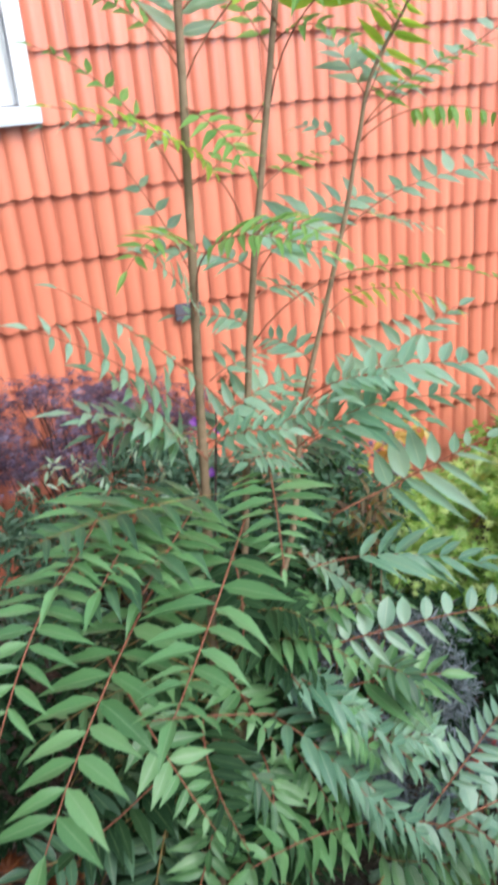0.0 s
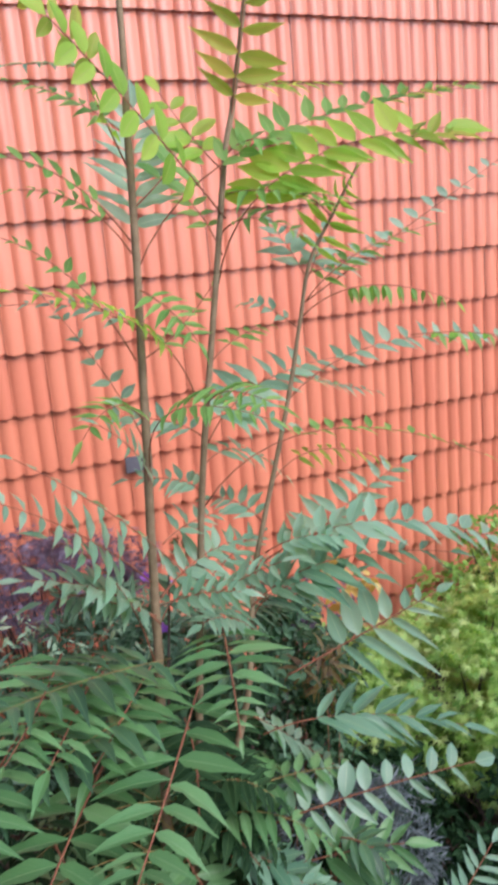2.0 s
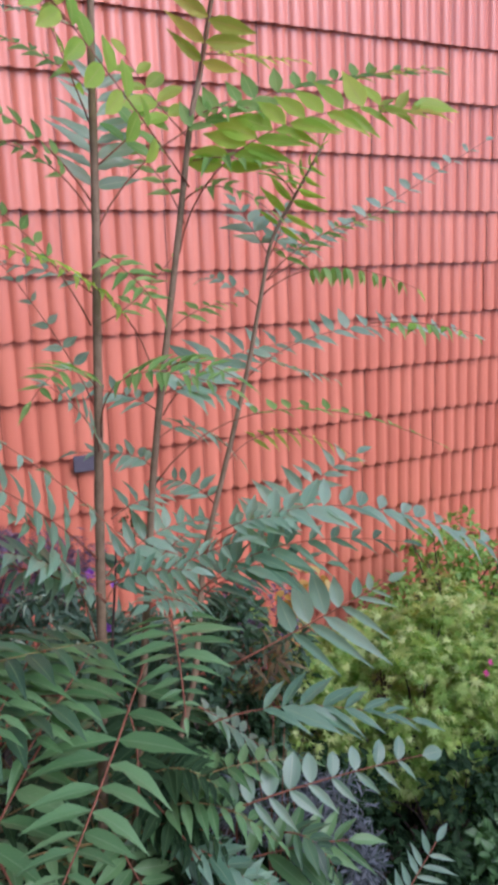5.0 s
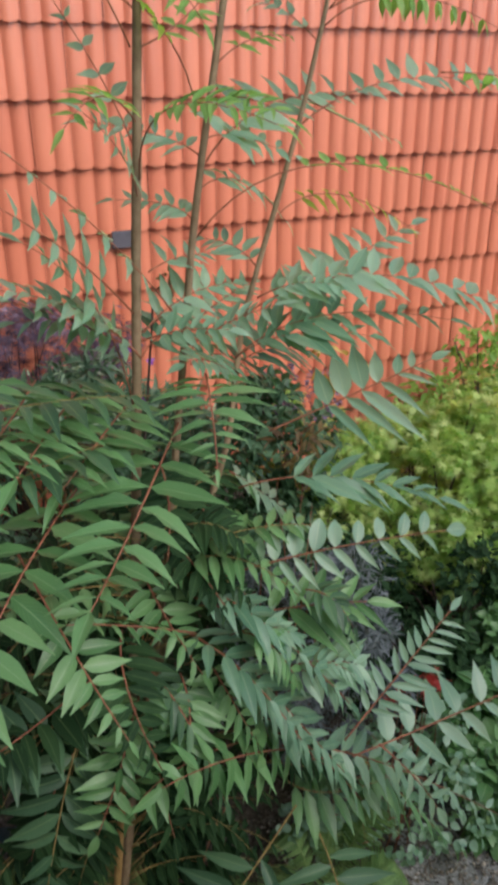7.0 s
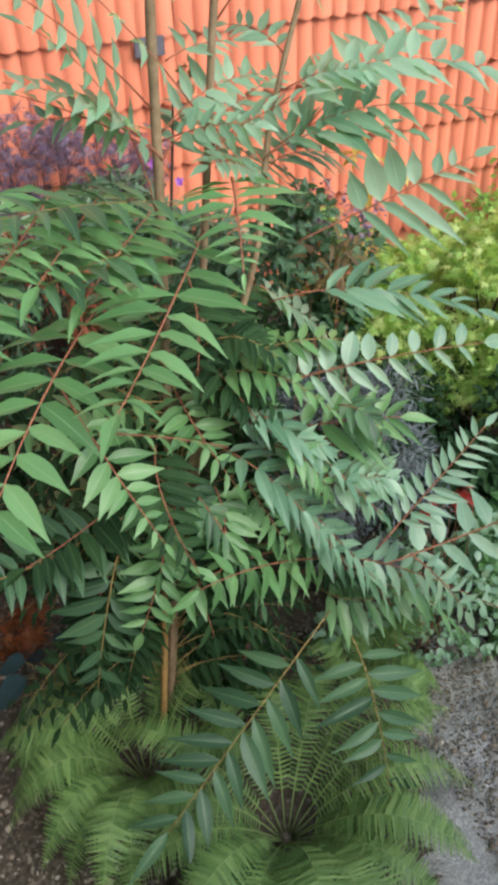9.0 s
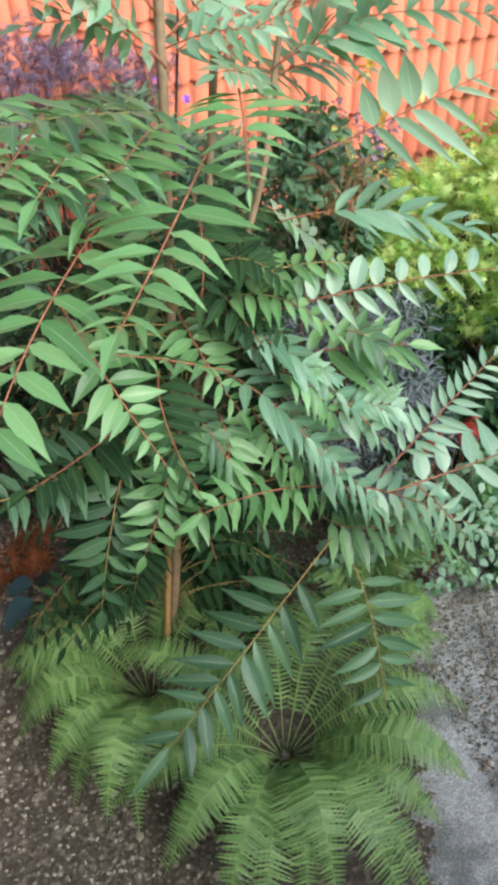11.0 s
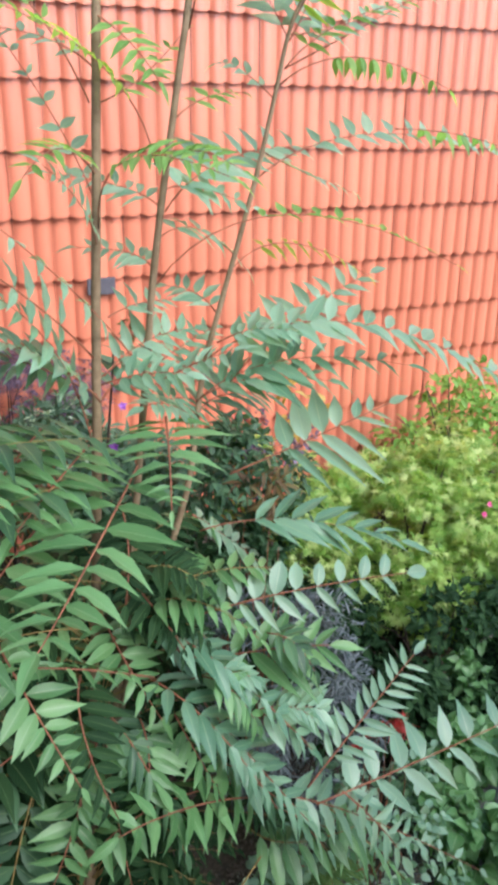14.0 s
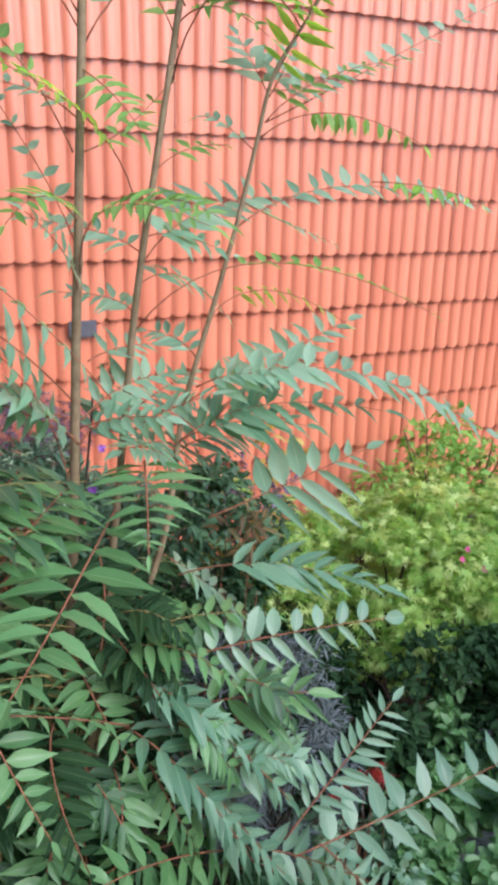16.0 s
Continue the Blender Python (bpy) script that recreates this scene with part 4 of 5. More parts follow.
compound_leaf(TREE, (-0.983, -2.74, 1.670), (-1.056, -2.98, 1.687), (-1.106, -3.14, 1.653), 9, 0.152, LEAF, start=0.05, droop=0.02, lean=14, wide=0.85, end=0.3, single=True)
# Hanging low leaves: their shade is put in as a darker grey-green.
compound_leaf(TREE, (-0.779, -2.98, 0.291), (-1.136, -3.15, 0.097), (-1.458, -3.34, 0.015), 9, 0.226, LEAF_GREY_SHADE, start=0.2, droop=0.02, lean=24, end=0.85, wide=0.78, up=(-0.1,-0.5,0.86), rise=0.05, alt=0.02, single=True, stalk=RACHIS_GREEN)
compound_leaf(TREE, (-0.717, -2.98, 0.187), (-0.728, -3.22, 0.097), (-0.768, -3.46, -0.166), 7, 0.225, LEAF_GREY_SHADE, start=0.25, droop=0.02, lean=(6, 14), end=0.7, wide=0.75, rise=0.05, up=(0.1,-0.5,0.86), alt=0.02, single=True, stalk=RACHIS_GREEN)
compound_leaf(TREE, (-0.712, -3.100, 0.678), (-0.525, -3.050, 0.807), (-0.300, -2.960, 0.897), 11, 0.095, LEAF_PALE, wide=0.85, start=0.22, droop=0.0, lean=(24, 30), up=(-0.34, -0.54, 0.77), end=0.95, rise=0.02, below=1.25, single=True, r0=0.003)
compound_leaf(TREE, (-0.678, -3.100, 0.599), (-0.267, -3.080, 0.602), (0.166, -3.050, 0.609), 8, 0.147, LEAF_PALE, wide=1.3, near_wide=0.95, rise=0.04, start=0.12, droop=0.0, lean=(36, 8), up=(-0.3, -0.6, 0.75), end=0.9, below=1.25, single=True, r0=0.003)
compound_leaf(TREE, (-0.994, -2.86, 1.145), (-0.749, -2.95, 1.230), (-0.400, -3, 1.237), 9, 0.085, LEAF_PALE, start=0.2, droop=0.0, lean=(28, 12), up=(-0.2,-0.7,0.65), wide=1.7, near_wide=1.05, end=0.9, rise=0.03, below=1.3, single=True)
compound_leaf(TREE, (-1.091, -2.95, 1.067), (-1.285, -3.08, 1.262), (-1.427, -3.15, 1.370), 7, 0.074, LEAF, start=0.15, droop=0.3, lean=12)
compound_leaf(TREE, (-1.153, -2.82, 1.541), (-1.351, -2.85, 1.607), (-1.536, -2.88, 1.667), 9, 0.098, LEAF, start=0.08, droop=0.1, lean=14)
compound_leaf(TREE, (-1.345, -2.92, 0.910), (-1.594, -3.02, 0.922), (-1.746, -3.08, 0.976), 8, 0.143, LEAF_GREY_SHADE, start=0.1, droop=0.15, lean=12, up=(0, -0.4, 0.9), stalk=RACHIS_GREEN)
compound_leaf(TREE, (-1.413, -2.95, 0.792), (-1.480, -3.02, 0.648), (-1.547, -3.06, 0.401), 7, 0.172, LEAF_GREY_SHADE, start=0.05, droop=0.15, lean=18, up=(0,-0.7,0.6), stalk=RACHIS_GREEN)
compound_leaf(TREE, (-1.283, -3, 0.847), (-1.346, -3.08, 0.774), (-1.406, -3.12, 0.669), 6, 0.12, LEAF, start=0.05, droop=0.05, lean=14, up=(0,-0.7,0.6))
compound_leaf(TREE, (-1.212, -2.98, 1.065), (-1.288, -3.05, 0.937), (-1.332, -3.1, 0.856), 6, 0.108, LEAF, start=0.15, droop=0.1)
compound_leaf(TREE, (-0.721, -2.9, 0.510), (-1.092, -3.05, 0.744), (-1.305, -3.12, 0.732), 9, 0.154, LEAF, start=0.12, droop=0.55, lean=8)
compound_leaf(TREE, (-0.884, -2.850, 0.984), (-0.720, -2.900, 1.004), (-0.589, -2.950, 1.013), 6, 0.148, LEAF, start=0.1, droop=0.05, lean=(36, 30), up=(0, -0.5, 0.85), wide=0.95, end=0.8, below=1.3, single=True)
compound_leaf(TREE, (-0.738, -3, 0.546), (-0.486, -3.06, 0.415), (0.014, -3.1, -0.041), 11, 0.132, LEAF_PALE, start=0.1, droop=0.1, lean=30, up=(0,-0.4,0.9))
compound_leaf(TREE, (-0.632, -3.150, 0.683), (-0.531, -3.200, 0.557), (-0.467, -3.240, 0.448), 4, 0.118, LEAF_PALE, start=0.15, droop=0.0, lean=(45, 25), up=(-0.2, -0.5, 0.85), rise=0.03, wide=0.9, end=0.9, single=True)
compound_leaf(TREE, (-0.784, -2.98, 0.543), (-1.035, -3.1, 0.757), (-1.256, -3.18, 0.842), 8, 0.147, LEAF, start=0.08, droop=0.7, lean=10, up=(0,-0.7,0.6), wide=1.1)
compound_leaf(TREE, (-0.930, -2.88, 0.865), (-0.853, -3.02, 0.774), (-0.713, -3.12, 0.572), 9, 0.135, LEAF_SOFT, start=0.1, droop=0.15, lean=(42, 32), up=(0.25,-0.35,0.9), end=0.8, wide=0.9)
compound_leaf(TREE, (-1.083, -2.85, 1.162), (-0.924, -3, 1.084), (-0.709, -3.1, 0.818), 9, 0.13, LEAF_SOFT, start=0.1, droop=0.09, lean=(42, 32), up=(0.25,-0.35,0.9), end=0.8, wide=0.9)
compound_leaf(TREE, (-1.100, -2.85, 0.998), (-0.989, -3.05, 0.977), (-0.828, -3.15, 0.704), 8, 0.138, LEAF_SOFT, start=0.1, droop=0.09, lean=(42, 32), up=(0.25,-0.35,0.9), end=0.8, wide=0.9)
compound_leaf(TREE, (-0.886, -2.8, -0.030), (-1.104, -2.85, -0.047), (-1.301, -2.85, -0.178), 6, 0.178, LEAF_DEEP_SHADE, start=0.1, droop=0.12, stalk=RACHIS_GREEN)
compound_leaf(TREE, (-0.983, -2.9, 0.854), (-0.902, -2.96, 0.819), (-0.823, -2.99, 0.681), 6, 0.103, LEAF_PALE, start=0.15, lean=(38, 30), droop=0.1, wide=0.95, up=(0.1,-0.4,0.9), rise=0.1, end=0.8, r0=0.0022, alt=0.027)
compound_leaf(TREE, (-0.774, -2.93, 1.095), (-0.725, -2.99, 1.094), (-0.673, -3.02, 1.007), 6, 0.1, LEAF_GREY_SHADE, start=0.15, lean=(38, 30), droop=0.1, wide=0.95, up=(0.1,-0.4,0.9), rise=0.1, end=0.8, r0=0.0022, alt=0.027)
compound_leaf(TREE, (-0.839, -2.97, 0.874), (-0.765, -3.03, 0.927), (-0.692, -3.06, 0.888), 6, 0.082, LEAF_PALE, start=0.15, lean=(38, 30), droop=0.1, wide=0.95, up=(0.1,-0.4,0.9), rise=0.1, end=0.8, r0=0.0022, alt=0.027)
compound_leaf(TREE, (-0.762, -2.93, 0.798), (-0.689, -2.99, 0.863), (-0.616, -3.02, 0.830), 7, 0.12, LEAF_PALE, start=0.15, lean=(38, 30), droop=0.1, wide=0.95, up=(0.1,-0.4,0.9), rise=0.1, end=0.8, r0=0.0022, alt=0.023)
compound_leaf(TREE, (-0.994, -2.93, 1.007), (-0.919, -2.99, 1.063), (-0.846, -3.02, 1.036), 6, 0.091, LEAF_PALE, start=0.15, lean=(38, 30), droop=0.1, wide=0.95, up=(0.1,-0.4,0.9), rise=0.1, end=0.8, r0=0.0022, alt=0.027)
compound_leaf(TREE, (-0.978, -2.99, 1.066), (-0.920, -3.05, 1.048), (-0.864, -3.08, 0.942), 6, 0.101, LEAF, start=0.15, lean=(38, 30), droop=0.1, wide=0.95, up=(0.1,-0.4,0.9), rise=0.1, end=0.8, r0=0.0022, alt=0.027)
compound_leaf(TREE, (-0.878, -2.96, 0.878), (-0.787, -3.02, 0.883), (-0.695, -3.05, 0.789), 5, 0.118, LEAF_PALE, start=0.15, lean=(38, 30), droop=0.1, wide=0.95, up=(-0.2,-0.5,0.85), rise=0.1, end=0.8, r0=0.0022, alt=0.033)
# Darkest green on low and inner leaves stands in for shade under the canopy.
compound_leaf(TREE, (-1.334, -2.85, 0.916), (-1.513, -2.98, 0.935), (-1.638, -3.05, 0.950), 8, 0.155, LEAF_DEEP_SHADE, start=0.08, droop=0.3)
compound_leaf(TREE, (-1.359, -2.85, 0.759), (-1.495, -2.95, 0.621), (-1.563, -3, 0.491), 8, 0.175, LEAF_DEEP_SHADE, start=0.08, droop=0.25)
compound_leaf(TREE, (-1.212, -2.85, 0.936), (-1.145, -3.02, 0.866), (-1.072, -3.12, 0.622), 10, 0.117, LEAF_GREY_SHADE, start=0.08, droop=0.25, lean=(42, 32), up=(0.25,-0.35,0.9), end=0.8, wide=0.9)
compound_leaf(TREE, (-1.207, -2.88, 0.857), (-1.217, -3, 0.707), (-1.201, -3.08, 0.496), 9, 0.154, LEAF_DEEP_SHADE, start=0.08, droop=0.3)
compound_leaf(TREE, (-1.259, -2.88, 1.073), (-1.293, -3.05, 1.050), (-1.246, -3.15, 0.865), 9, 0.134, LEAF_DEEP_SHADE, start=0.08, droop=0.2)
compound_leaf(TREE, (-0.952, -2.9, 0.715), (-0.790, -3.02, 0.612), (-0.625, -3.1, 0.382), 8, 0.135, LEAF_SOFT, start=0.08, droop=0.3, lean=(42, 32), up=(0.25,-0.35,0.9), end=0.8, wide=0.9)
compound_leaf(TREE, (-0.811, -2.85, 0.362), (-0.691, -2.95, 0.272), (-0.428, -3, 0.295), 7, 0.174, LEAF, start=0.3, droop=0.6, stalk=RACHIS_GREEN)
compound_leaf(TREE, (-0.929, -2.8, 0.152), (-1.050, -2.88, -0.002), (-1.055, -2.92, -0.336), 7, 0.214, LEAF_DEEP_SHADE, start=0.08, droop=0.3)
compound_leaf(TREE, (-1.275, -2.7, 1.667), (-1.378, -2.9, 1.678), (-1.476, -3.08, 1.676), 9, 0.163, LEAF, wide=0.8, start=0.05, droop=0.0, lean=12)
compound_leaf(TREE, (-1.376, -2.7, 1.695), (-1.468, -2.9, 1.693), (-1.552, -3.05, 1.692), 9, 0.161, LEAF, wide=0.8, start=0.05, droop=0.0, lean=12)
compound_leaf(TREE, (-1.177, -2.75, 1.630), (-1.292, -2.92, 1.633), (-1.391, -3.05, 1.616), 9, 0.153, LEAF, wide=0.8, start=0.05, droop=0.0, lean=12)
compound_leaf(TREE, (-1.121, -2.75, 1.271), (-1.065, -2.88, 1.220), (-1.003, -2.98, 1.116), 8, 0.114, LEAF_DEEP_SHADE, start=0.08, droop=0.05)
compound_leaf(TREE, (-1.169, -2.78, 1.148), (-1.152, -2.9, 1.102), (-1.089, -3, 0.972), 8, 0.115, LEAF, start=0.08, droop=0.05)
compound_leaf(TREE, (-1.002, -2.72, 1.324), (-0.997, -2.82, 1.248), (-1.000, -2.9, 1.128), 8, 0.11, LEAF_DEEP_SHADE, start=0.08, droop=0.05)
compound_leaf(TREE, (-1.104, -2.74, 1.450), (-1.118, -2.85, 1.391), (-1.156, -2.95, 1.307), 8, 0.109, LEAF_DEEP_SHADE, start=0.08, droop=0.05)
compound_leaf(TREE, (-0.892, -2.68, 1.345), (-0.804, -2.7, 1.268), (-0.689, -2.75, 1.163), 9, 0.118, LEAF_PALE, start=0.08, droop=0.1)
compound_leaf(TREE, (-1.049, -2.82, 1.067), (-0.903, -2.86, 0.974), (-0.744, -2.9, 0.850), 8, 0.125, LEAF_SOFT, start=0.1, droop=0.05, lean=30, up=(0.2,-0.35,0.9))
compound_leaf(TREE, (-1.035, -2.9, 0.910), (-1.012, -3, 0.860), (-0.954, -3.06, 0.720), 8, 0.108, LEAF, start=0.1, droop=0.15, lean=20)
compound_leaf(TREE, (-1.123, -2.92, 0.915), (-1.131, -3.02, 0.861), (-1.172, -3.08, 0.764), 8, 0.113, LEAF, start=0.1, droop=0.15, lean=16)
compound_leaf(TREE, (-0.788, -2.88, 0.451), (-0.685, -2.92, 0.380), (-0.521, -2.95, 0.251), 7, 0.134, LEAF_DEEP_SHADE, start=0.1, droop=0.2, lean=16)
compound_leaf(TREE, (-0.495, -2.9, 0.275), (-0.370, -2.95, 0.120), (-0.100, -2.98, -0.282), 6, 0.199, LEAF, start=0.1, droop=0.3, lean=20, stalk=RACHIS_GREEN)


crown("seed_head", TREE, (-1.036, -2.620, 1.859), (0.016, 0.016, 0.05), 46, OVAL, 0.016, LEAF_BROWN, 87)


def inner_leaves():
    """Leaves inside the tree, round its stems, their shade put into a darker green."""
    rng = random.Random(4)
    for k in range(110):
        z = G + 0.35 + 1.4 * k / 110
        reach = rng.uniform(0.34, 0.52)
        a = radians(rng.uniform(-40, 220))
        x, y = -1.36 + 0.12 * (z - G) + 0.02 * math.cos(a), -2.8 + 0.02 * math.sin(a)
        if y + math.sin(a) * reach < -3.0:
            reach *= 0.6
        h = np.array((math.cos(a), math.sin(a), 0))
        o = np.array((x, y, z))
        compound_leaf(TREE, tuple(o), tuple(o + h * reach * 0.5 + UP * 0.08), tuple(o + h * reach + UP * rng.uniform(-0.12, 0.06)), 9, rng.uniform(0.09, 0.12), LEAF_DEEP_SHADE if z < 0.75 else rng.choice((LEAF, LEAF_DEEP_SHADE)), 0.2, 0.1, 14, stalk=RACHIS_GREEN, r0=0.002)


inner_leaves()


# ---- shrubs behind and beside the tree ----
def shrub(name, label, root, centre, radii, limbs, r0, wood, seed, category="shrub"):
    ob = thing(name, root, label, category)
    twigs("branch", ob, root, centre, radii, limbs, r0, wood, seed)
    return ob


def flower(parent_at, label, mat, size, seed, petals=5, hanging=False, name="flower"):
    """A small open blossom on a short stalk."""
    rng = random.Random(seed)
    ob = thing(name, parent_at, label, "flower", "blossoms in the border")
    at = np.asarray(parent_at, float)
    face = unit((rng.uniform(-0.5, 0.2), -0.8, rng.uniform(-0.9, -0.3) if hanging else rng.uniform(0.2, 0.8)))
    side = unit(np.cross(face, (0.2, 0.1, 1)))
    other = np.cross(face, side)
    for k in range(petals):
        a = 2 * math.pi * k / petals + rng.uniform(-0.2, 0.2)
        d = side * math.cos(a) + other * math.sin(a) + face * 0.45
        p = placed(OVAL[k % 2], axes(at, d, face, size * rng.uniform(0.8, 1.1), 1.4))
        part("petal", mesh_from("petal", p[0], p[1], mat, p[2]), ob)
    part("stalk", mesh_from("stalk", *tube(bezier(at, at - face * 0.02 + UP * (0.02 if hanging else -0.02), at - face * 0.05 + UP * (0.05 if hanging else -0.05), 6), 0.0012, 0.001, 5), RACHIS_GREEN), ob)
    return ob


# yellow-green maple
maple = shrub("maple_shrub", "yellow-green Japanese maple with layered small palmate leaves", (0.75, -1.5, G), (0.65, -1.55, 0.4), (0.75, 0.45, 0.55), 14, 0.012, TWIG, 21)
crown("crown", maple, (0.82, -1.62, 0.36), (0.84, 0.45, 0.46), 8500, PALM, 0.05, LEAF_MAPLE, 22, low=-0.85, lumps=110, lump=0.22)
crown("crown", maple, (1.02, -1.78, 0.16), (0.55, 0.3, 0.36), 2600, PALM, 0.05, LEAF_MAPLE, 24, low=-0.9, lumps=36, lump=0.3)
crown("crown", maple, (0.82, -1.76, 0.36), (0.56, 0.3, 0.32), 1900, PALM, 0.05, LEAF_MAPLE, 25, low=-0.9, lumps=40, lump=0.28)
crown("crown", maple, (0.02, -1.45, 0.66), (0.28, 0.28, 0.3), 1300, PALM, 0.04, LEAF_MAPLE, 23, low=-0.9, lumps=9, lump=0.4)
# broad-leaved green shrub against the wall
green = shrub("green_shrub", "bright green broad-leaved shrub against the tiled wall", (1.8, -0.75, G), (1.8, -0.75, 0.3), (0.9, 0.45, 0.6), 16, 0.01, TWIG, 31)
crown("crown", green, (1.95, -0.8, 0.1), (0.9, 0.5, 0.6), 4600, OVAL, 0.062, LEAF_VINE, 32, low=-0.9, lumps=48, lump=0.3)
# purple cut-leaved maple
purple = shrub("purple_maple", "dark purple lace-leaved maple with arching twigs", (-1.2, -0.5, G), (-1.2, -0.5, 0.9), (0.62, 0.28, 0.3), 26, 0.008, TWIG, 41)
crown("crown", purple, (-1.2, -0.5, 0.93), (0.7, 0.32, 0.3), 2300, LACE, 0.055, LEAF_PURPLE, 42, low=-1.0, lumps=44, lump=0.3)
LEAF_TIP = leaf_material("pale_shoot", (0.25, 0.36, 0.24), (0.34, 0.46, 0.33), (0.46, 0.56, 0.44), (0.4, 0.5, 0.36), side_veins=False)
# sage-like shrub with pale shoots
sage = shrub("grey_green_shrub", "grey-green narrow-leaved shrub with pale shoot tips", (-1.0, -0.95, G), (-1.0, -0.95, 0.6), (0.75, 0.35, 0.4), 26, 0.006, RACHIS_GREEN, 51)
crown("crown", sage, (-1.05, -1.15, 0.5), (0.8, 0.36, 0.56), 6500, NARROW, 0.085, LEAF_SAGE, 52, low=-1.0, lumps=70, lump=0.22, wide=1.6)
crown("shoot_tip", sage, (-1.05, -1.15, 0.62), (0.78, 0.34, 0.54), 170, NARROW, 0.06, LEAF_TIP, 53, low=0.2, lumps=22, lump=0.07, wide=1.7)
# grey-purple heath
heath = shrub("heath_shrub", "grey-purple fine-leaved heath shrub under the tree", (-0.42, -2.4, G), (-0.42, -2.4, 0.2), (0.3, 0.3, 0.5), 22, 0.005, TWIG, 61)
crown("crown", heath, (-0.42, -2.4, 0.22), (0.36, 0.3, 0.56), 4600, NARROW, 0.055, LEAF_LILAC, 62, low=-0.9, lumps=34, lump=0.28)
lilac = shrub("lilac_leaved_shrub", "small lilac-purple shrub behind the tree stems", (-0.12, -1.5, G), (-0.12, -1.5, 0.79), (0.2, 0.15, 0.3), 12, 0.004, RACHIS, 63)
crown("crown", lilac, (-0.12, -1.5, 0.84), (0.24, 0.16, 0.2), 900, OVAL, 0.03, LEAF_PURPLE, 64, lumps=16, lump=0.35)
# dark green shrub with pink blossoms
rose = shrub("flowering_shrub", "dark green leafy shrub with small pink blossoms", (0.6, -2.0, G), (0.6, -1.95, -0.1), (0.55, 0.35, 0.4), 16, 0.007, TWIG, 71)
# Dark green leaves, darkened further for the shaded hollow under the maple.
crown("crown", rose, (0.5, -2.02, -0.1), (0.72, 0.42, 0.45), 7000, OVAL, 0.055, LEAF_DEEP_SHADE, 72, low=-0.9, lumps=28, lump=0.3)
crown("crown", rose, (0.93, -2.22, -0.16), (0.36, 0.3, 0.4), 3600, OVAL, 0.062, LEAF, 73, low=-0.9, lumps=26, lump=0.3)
# leafy filling between tree and maple
box = shrub("small_leaved_shrub", "small-leaved dark green shrub behind the tree stems", (-0.5, -1.75, G), (-0.5, -1.75, 0.3), (0.6, 0.35, 0.65), 22, 0.006, TWIG, 81)
# Lower crown takes the darker green as painted shade; the upper is lighter.
crown("crown", box, (-0.55, -1.78, 0.08), (0.8, 0.36, 0.55), 5200, OVAL, 0.05, LEAF_DEEP_SHADE, 82, low=-0.95, lumps=60, lump=0.22)
crown("crown", box, (-0.55, -1.78, 0.72), (0.56, 0.3, 0.52), 3600, OVAL, 0.055, LEAF_GREY_SHADE, 83, low=-0.95, lumps=36, lump=0.26)
bronze = shrub("bronze_shrub", "small bronze and golden-leaved shrub behind the tree stems", (-0.49, -2.30, G), (-0.49, -2.30, 0.90), (0.1, 0.08, 0.3), 9, 0.004, RACHIS, 85)
crown("crown", bronze, (-0.49, -2.30, 1.15), (0.1, 0.08, 0.08), 60, NARROW, 0.075, LEAF_BROWN, 86, lumps=7, lump=0.4, wide=1.4)
LEAF_GOLD = leaf_material("leaf_gold", (0.4, 0.24, 0.05), (0.52, 0.38, 0.1), (0.6, 0.5, 0.2), (0.5, 0.4, 0.15), side_veins=False, through_light=0.4)
crown("crown", bronze, (-0.30, -2.20, 1.39), (0.1, 0.06, 0.08), 46, OVAL, 0.05, LEAF_GOLD, 88, lumps=5, lump=0.4)
# low round-leaved plant by the path
teal = shrub("round_leaved_plant", "low blue-green round-leaved plant with red buds by the path", (-0.2, -2.55, G), (-0.18, -2.55, -0.2), (0.3, 0.25, 0.25), 12, 0.004, RACHIS, 91, "plant")
crown("crown", teal, (-0.16, -2.72, -0.17), (0.46, 0.26, 0.27), 1500, OVAL, 0.04, LEAF_PALE, 92, low=-0.8, lumps=22, lump=0.3, wide=1.3)
red = shrub("red_leaved_plant", "small red feathery-leaved plant", (-0.25, -2.8, G), (-0.25, -2.8, 0.37), (0.1, 0.06, 0.1), 9, 0.003, RACHIS, 95, "plant")
crown("crown", red, (-0.25, -2.8, 0.40), (0.1, 0.06, 0.09), 60, LACE, 0.04, LEAF_RED, 96, lumps=9, lump=0.3)

low = shrub("leafy_plant", "low green leafy plant beside the path", (0.35, -2.6, G), (0.35, -2.6, -0.25), (0.4, 0.25, 0.2), 12, 0.005, RACHIS_GREEN, 101, "plant")
crown("crown", low, (0.36, -2.72, -0.22), (0.5, 0.28, 0.24), 2200, OVAL, 0.08, LEAF, 102, low=-0.8, lumps=24, lump=0.3, wide=1.2)
# Dark leaf mass added to stand in for shade left of the tree.
dark = shrub("shade_leaf_mass", "added dark leaf mass standing in for shade behind the tree", (-1.7, -1.9, G), (-1.7, -1.9, 0.1), (0.5, 0.3, 0.5), 14, 0.006, TWIG, 111)
crown("crown", dark, (-1.75, -1.8, 0.15), (0.6, 0.32, 0.5), 2600, OVAL, 0.055, LEAF_DEEP_SHADE, 112, low=-0.8, lumps=45, lump=0.25)
for k, at in enumerate([(0.80, -2.00, 0.61), (0.94, -2.00, 0.53), (0.82, -2.00, 0.66), (0.48, -1.95, 0.09), (1.02, -2.00, -0.11), (0.78, -2.05, -0.03), (1.02, -2.10, -0.22)]):
    flower(at, "small bright pink blossom on a thin stalk", PETAL, 0.022, 300 + k)
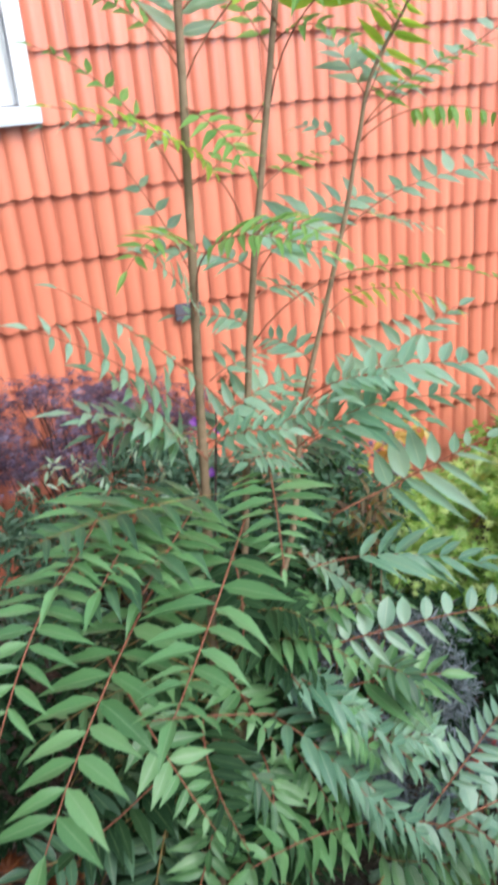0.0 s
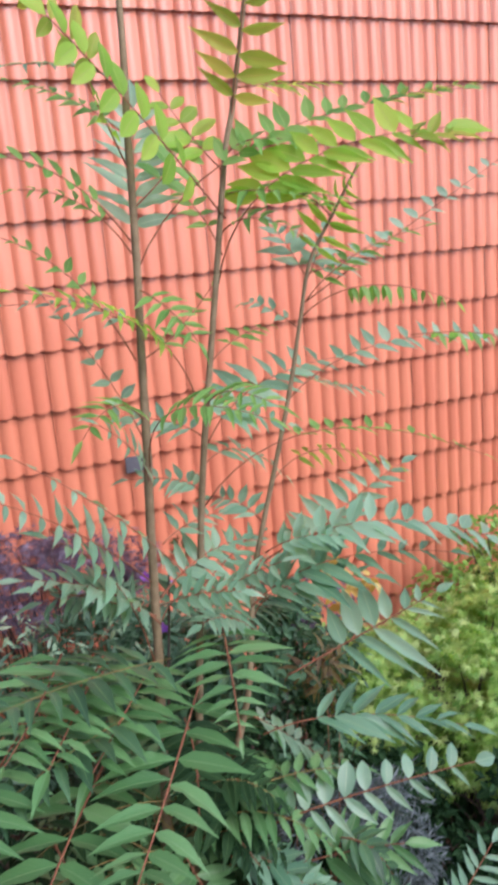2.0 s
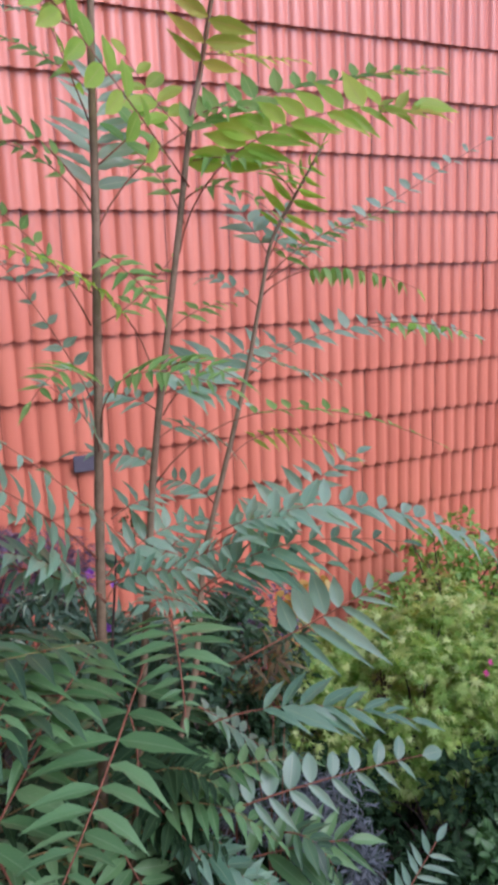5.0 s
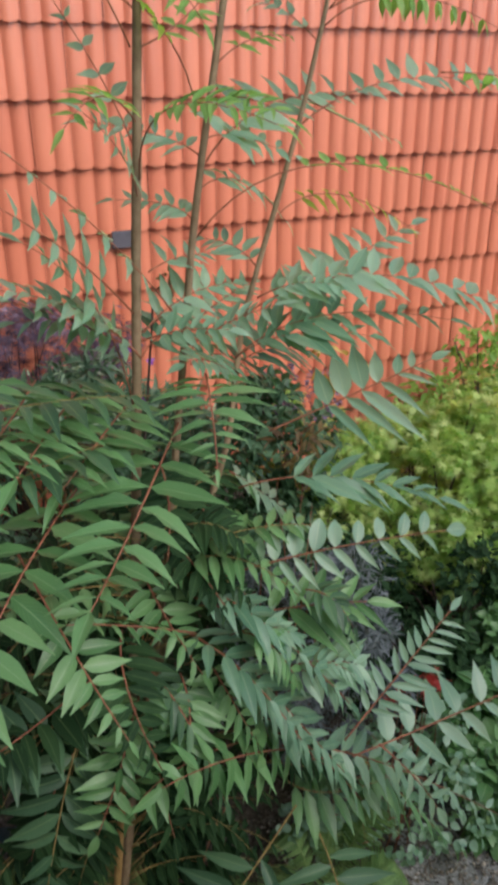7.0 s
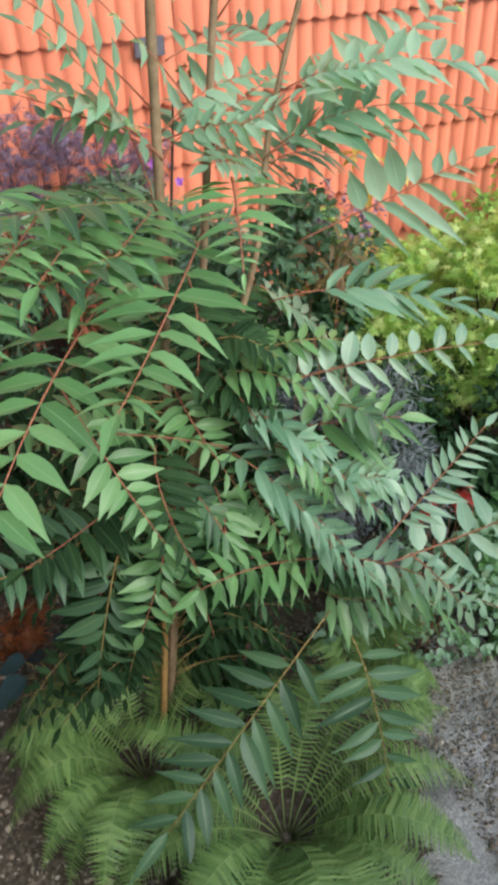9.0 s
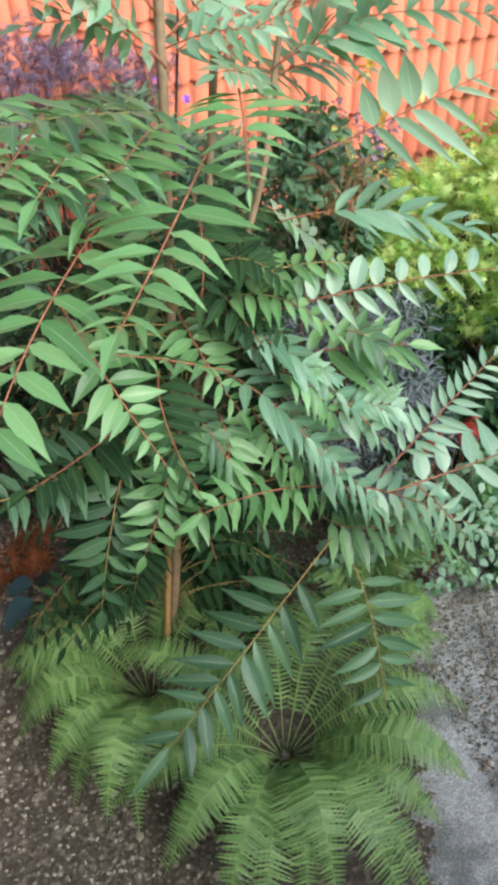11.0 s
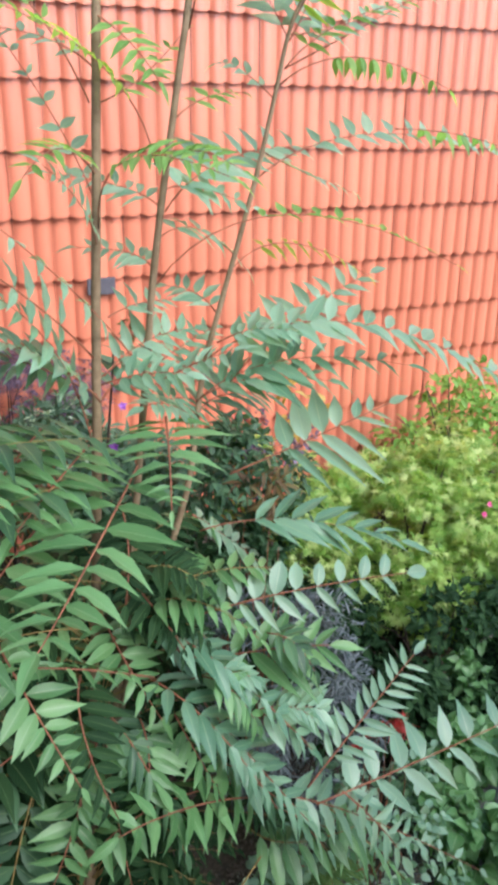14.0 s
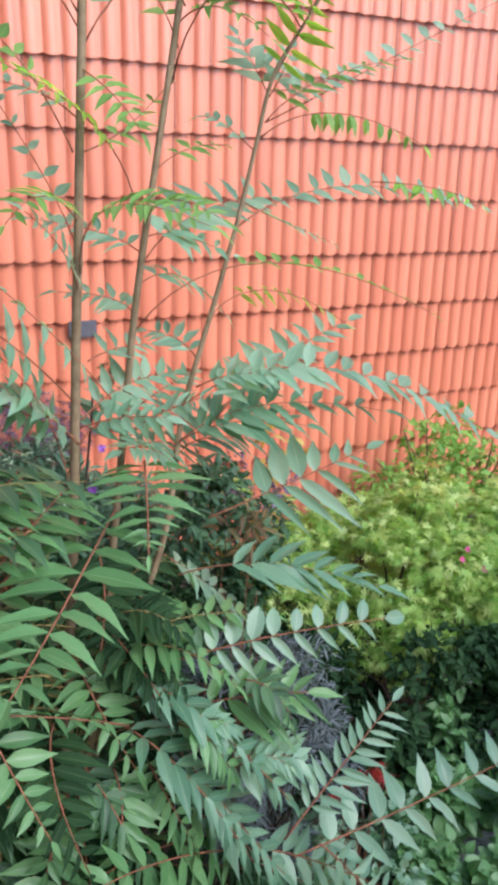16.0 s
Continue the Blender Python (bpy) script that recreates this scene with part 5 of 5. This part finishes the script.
for k, at in enumerate([(-0.63, -2.97, 0.16), (-0.42, -2.97, 0.13), (-0.35, -2.97, -0.11), (-0.40, -2.97, 0.02), (-0.49, -2.97, -0.06)]):
    flower(at, "small hanging dark red blossom", LEAF_RED, 0.02, 320 + k, 4, True)
for k, at in enumerate([(-0.82, -1.35, 1.19), (-0.62, -0.98, 0.95), (-0.75, -1.3, 0.9)]):
    flower(at, "small violet blossom among the leaves", PETAL_VIOLET, 0.026, 340 + k)

# ---- ferns and low plants at the tree's foot ----
def fern_frond(parent, root, heading, length, rise, arch, seed, half=0.095):
    """An arching frond with comb-like leaflets, one part."""
    rng = random.Random(seed)
    root = np.asarray(root, float)
    h = np.array((math.cos(heading), math.sin(heading), 0))
    mid = root + h * length * 0.5 + UP * rise
    tip = root + h * length + UP * (rise - arch)
    line = bezier(root, mid, tip, 61)
    pieces = []
    v, f = tube(line[::3], 0.003, 0.001, 5)
    pieces.append((v, f, [(0.5, 0.5)] * len(v)))
    n = 54
    for k in range(n):
        s = 0.14 + 0.85 * k / n
        i = min(int(s * 60), 59)
        o = line[i]
        T = unit(line[i + 1] - line[i])
        N = unit(UP - T * np.dot(UP, T))
        w = half * (min(1, (s - 0.05) / 0.4) ** 0.8) * (1 - max(0, (s - 0.5) / 0.5) ** 1.6 * 0.93)
        for sgn in (-1, 1):
            S = np.cross(T, N) * sgn
            a = radians(6 + rng.uniform(-5, 5) + 14 * s)
            d = S * math.cos(a) + T * math.sin(a) - UP * rng.uniform(-0.04, 0.1)
            pieces.append(placed(FERN_PINNA[rng.randrange(2)], axes(o, d, N + T * rng.uniform(-0.3, 0.3), w * rng.uniform(0.88, 1.1), min(0.075 / w, 3.0))))
    j = joined(pieces)
    return part("frond", mesh_from("frond", j[0], j[1], LEAF_FERN, j[2]), parent)


def pinna(seed, teeth=9):
    """A narrow fern leaflet with toothed edges; 0.16 wide."""
    rng = random.Random(seed)
    v, f, uv = [], [], []
    for k in range(teeth + 1):
        t = k / teeth
        w = 0.08 * (1 - t ** 1.25 * 0.88)
        z = -0.12 * t * t
        v += [(-w * (1.25 if k % 2 else 0.75), t + 0.02 * (k % 2), z + 0.01), (0, t, z), (w * (1.25 if k % 2 else 0.75), t + 0.02 * (k % 2), z + 0.01)]
        uv += [(0, t), (0.5, t), (1, t)]
    for k in range(teeth):
        a = 3 * k
        f += [(a, a + 1, a + 4, a + 3), (a + 1, a + 2, a + 5, a + 4)]
    return v, f, uv


FERN_PINNA = [pinna(1), pinna(2)]


def fern(at, label, headings, length, seed):
    ob = thing("fern", at, label, "fern", "ferns under the tree")
    rng = random.Random(seed)
    for k, a in enumerate(headings):
        fern_frond(ob, (at[0] + 0.02 * math.cos(radians(a)), at[1] + 0.02 * math.sin(radians(a)), at[2]), radians(a + rng.uniform(-6, 6)), length * rng.uniform(0.88, 1.1), rng.uniform(0.26, 0.42), rng.uniform(0.12, 0.3), seed * 50 + k)
    return ob


fern((-1.06, -3.30, G), "green shuttlecock fern with arching toothed fronds", (-176, -160, -147, -133, -120, -107, -94, -81, -68, -55, -42, -28, -12, 5, 25, 50, 80, 110, 140, 165), 0.62, 3)
fern((-1.45, -2.92, G), "green fern with long fronds beside the tree foot", (-178, -164, -150, -136, -121, -106, -90, 168, 154, 138, 120, 95, 60, 20, -30), 0.5, 4)
fern((-0.62, -2.95, G), "small yellow-green fern by the path", (-60, -20, 10, 60, 120), 0.3, 5)


def broad_leaves(at, label, n, size, mat, seed):
    ob = thing("hosta", at, label, "plant")
    rng = random.Random(seed)
    at = np.asarray(at, float)
    for k in range(n):
        a = 2 * math.pi * k / n + rng.uniform(-0.3, 0.3)
        h = np.array((math.cos(a), math.sin(a), 0))
        top = at + h * size * 0.6 + UP * rng.uniform(0.12, 0.24)
        st = tube(bezier(at, (at + top) / 2 + UP * 0.04, top, 8), 0.004, 0.003, 5)
        bl = placed(OVAL[k % 2], axes(top, h * 0.9 - UP * 0.3, UP + h * 0.3, size * rng.uniform(0.8, 1.1), 1.3))
        stalk = part("leaf_stalk", mesh_from("leaf_stalk", *st, RACHIS_GREEN), ob)
        under_part("leaf_blade", mesh_from("leaf_blade", bl[0], bl[1], mat, bl[2]), stalk)
    return ob


LEAF_BLUE = leaf_material("hosta_blue_green", (0.02, 0.045, 0.05), (0.035, 0.07, 0.08), (0.05, 0.1, 0.11), (0.06, 0.1, 0.1), vein_width=0.02)
broad_leaves((-1.68, -2.45, G), "dark blue-green hosta with broad ribbed leaves", 9, 0.17, LEAF_BLUE, 7)
dry = thing("bronze_plant", (-1.95, -2.1, G), "low bronze-orange feathery plant on the soil", "plant")
LEAF_RUST = leaf_material("leaf_rust", (0.16, 0.045, 0.015), (0.26, 0.08, 0.025), (0.34, 0.12, 0.04), (0.3, 0.1, 0.04), side_veins=False)
crown("leaves", dry, (-1.95, -2.1, G + 0.12), (0.25, 0.2, 0.14), 260, LACE, 0.08, LEAF_RUST, 97, low=-0.8, lumps=10, lump=0.4)


def pebbles():
    """Loose stones on soil and path, too many to count."""
    rng = np.random.default_rng(8)
    ico = [(0, 0, 0.62), (0.75, 0, 0.1), (0.2, 0.72, 0.05), (-0.62, 0.42, 0.1), (-0.55, -0.5, 0), (0.25, -0.75, 0.1), (0, 0, -0.4)]
    tri = [(0, 1, 2), (0, 2, 3), (0, 3, 4), (0, 4, 5), (0, 5, 1), (6, 2, 1), (6, 3, 2), (6, 4, 3), (6, 5, 4), (6, 1, 5)]
    base = np.array(ico)
    pieces = []
    for k in range(15000):
        if k < 6500:
            x, y, big = rng.uniform(-2.3, -1.3), rng.uniform(-3.7, -1.7), 0.0095
        else:
            x, y, big = rng.uniform(-0.8, 0.3), rng.uniform(-3.9, -2.5), 0.0075
        a = rng.uniform(0, 6.28)
        c, s = math.cos(a), math.sin(a)
        q = base * (rng.uniform(0.4, 1.4, 3) * big * (1.9 if rng.random() < 0.06 else 1.0))
        q = np.stack([q[:, 0] * c - q[:, 1] * s + x, q[:, 0] * s + q[:, 1] * c + y, q[:, 2] + ground_height(x, y) + (0.03 if k >= 6500 and x > -0.45 else 0.003)], 1)
        pieces.append((list(q), tri))
    return tagged(new("pebbles", mesh_from("pebbles", *joined(pieces), PEBBLE, smooth=False)), "loose small grey and tan pebbles", "gravel", kind="stuff")


pebbles()

tiles()
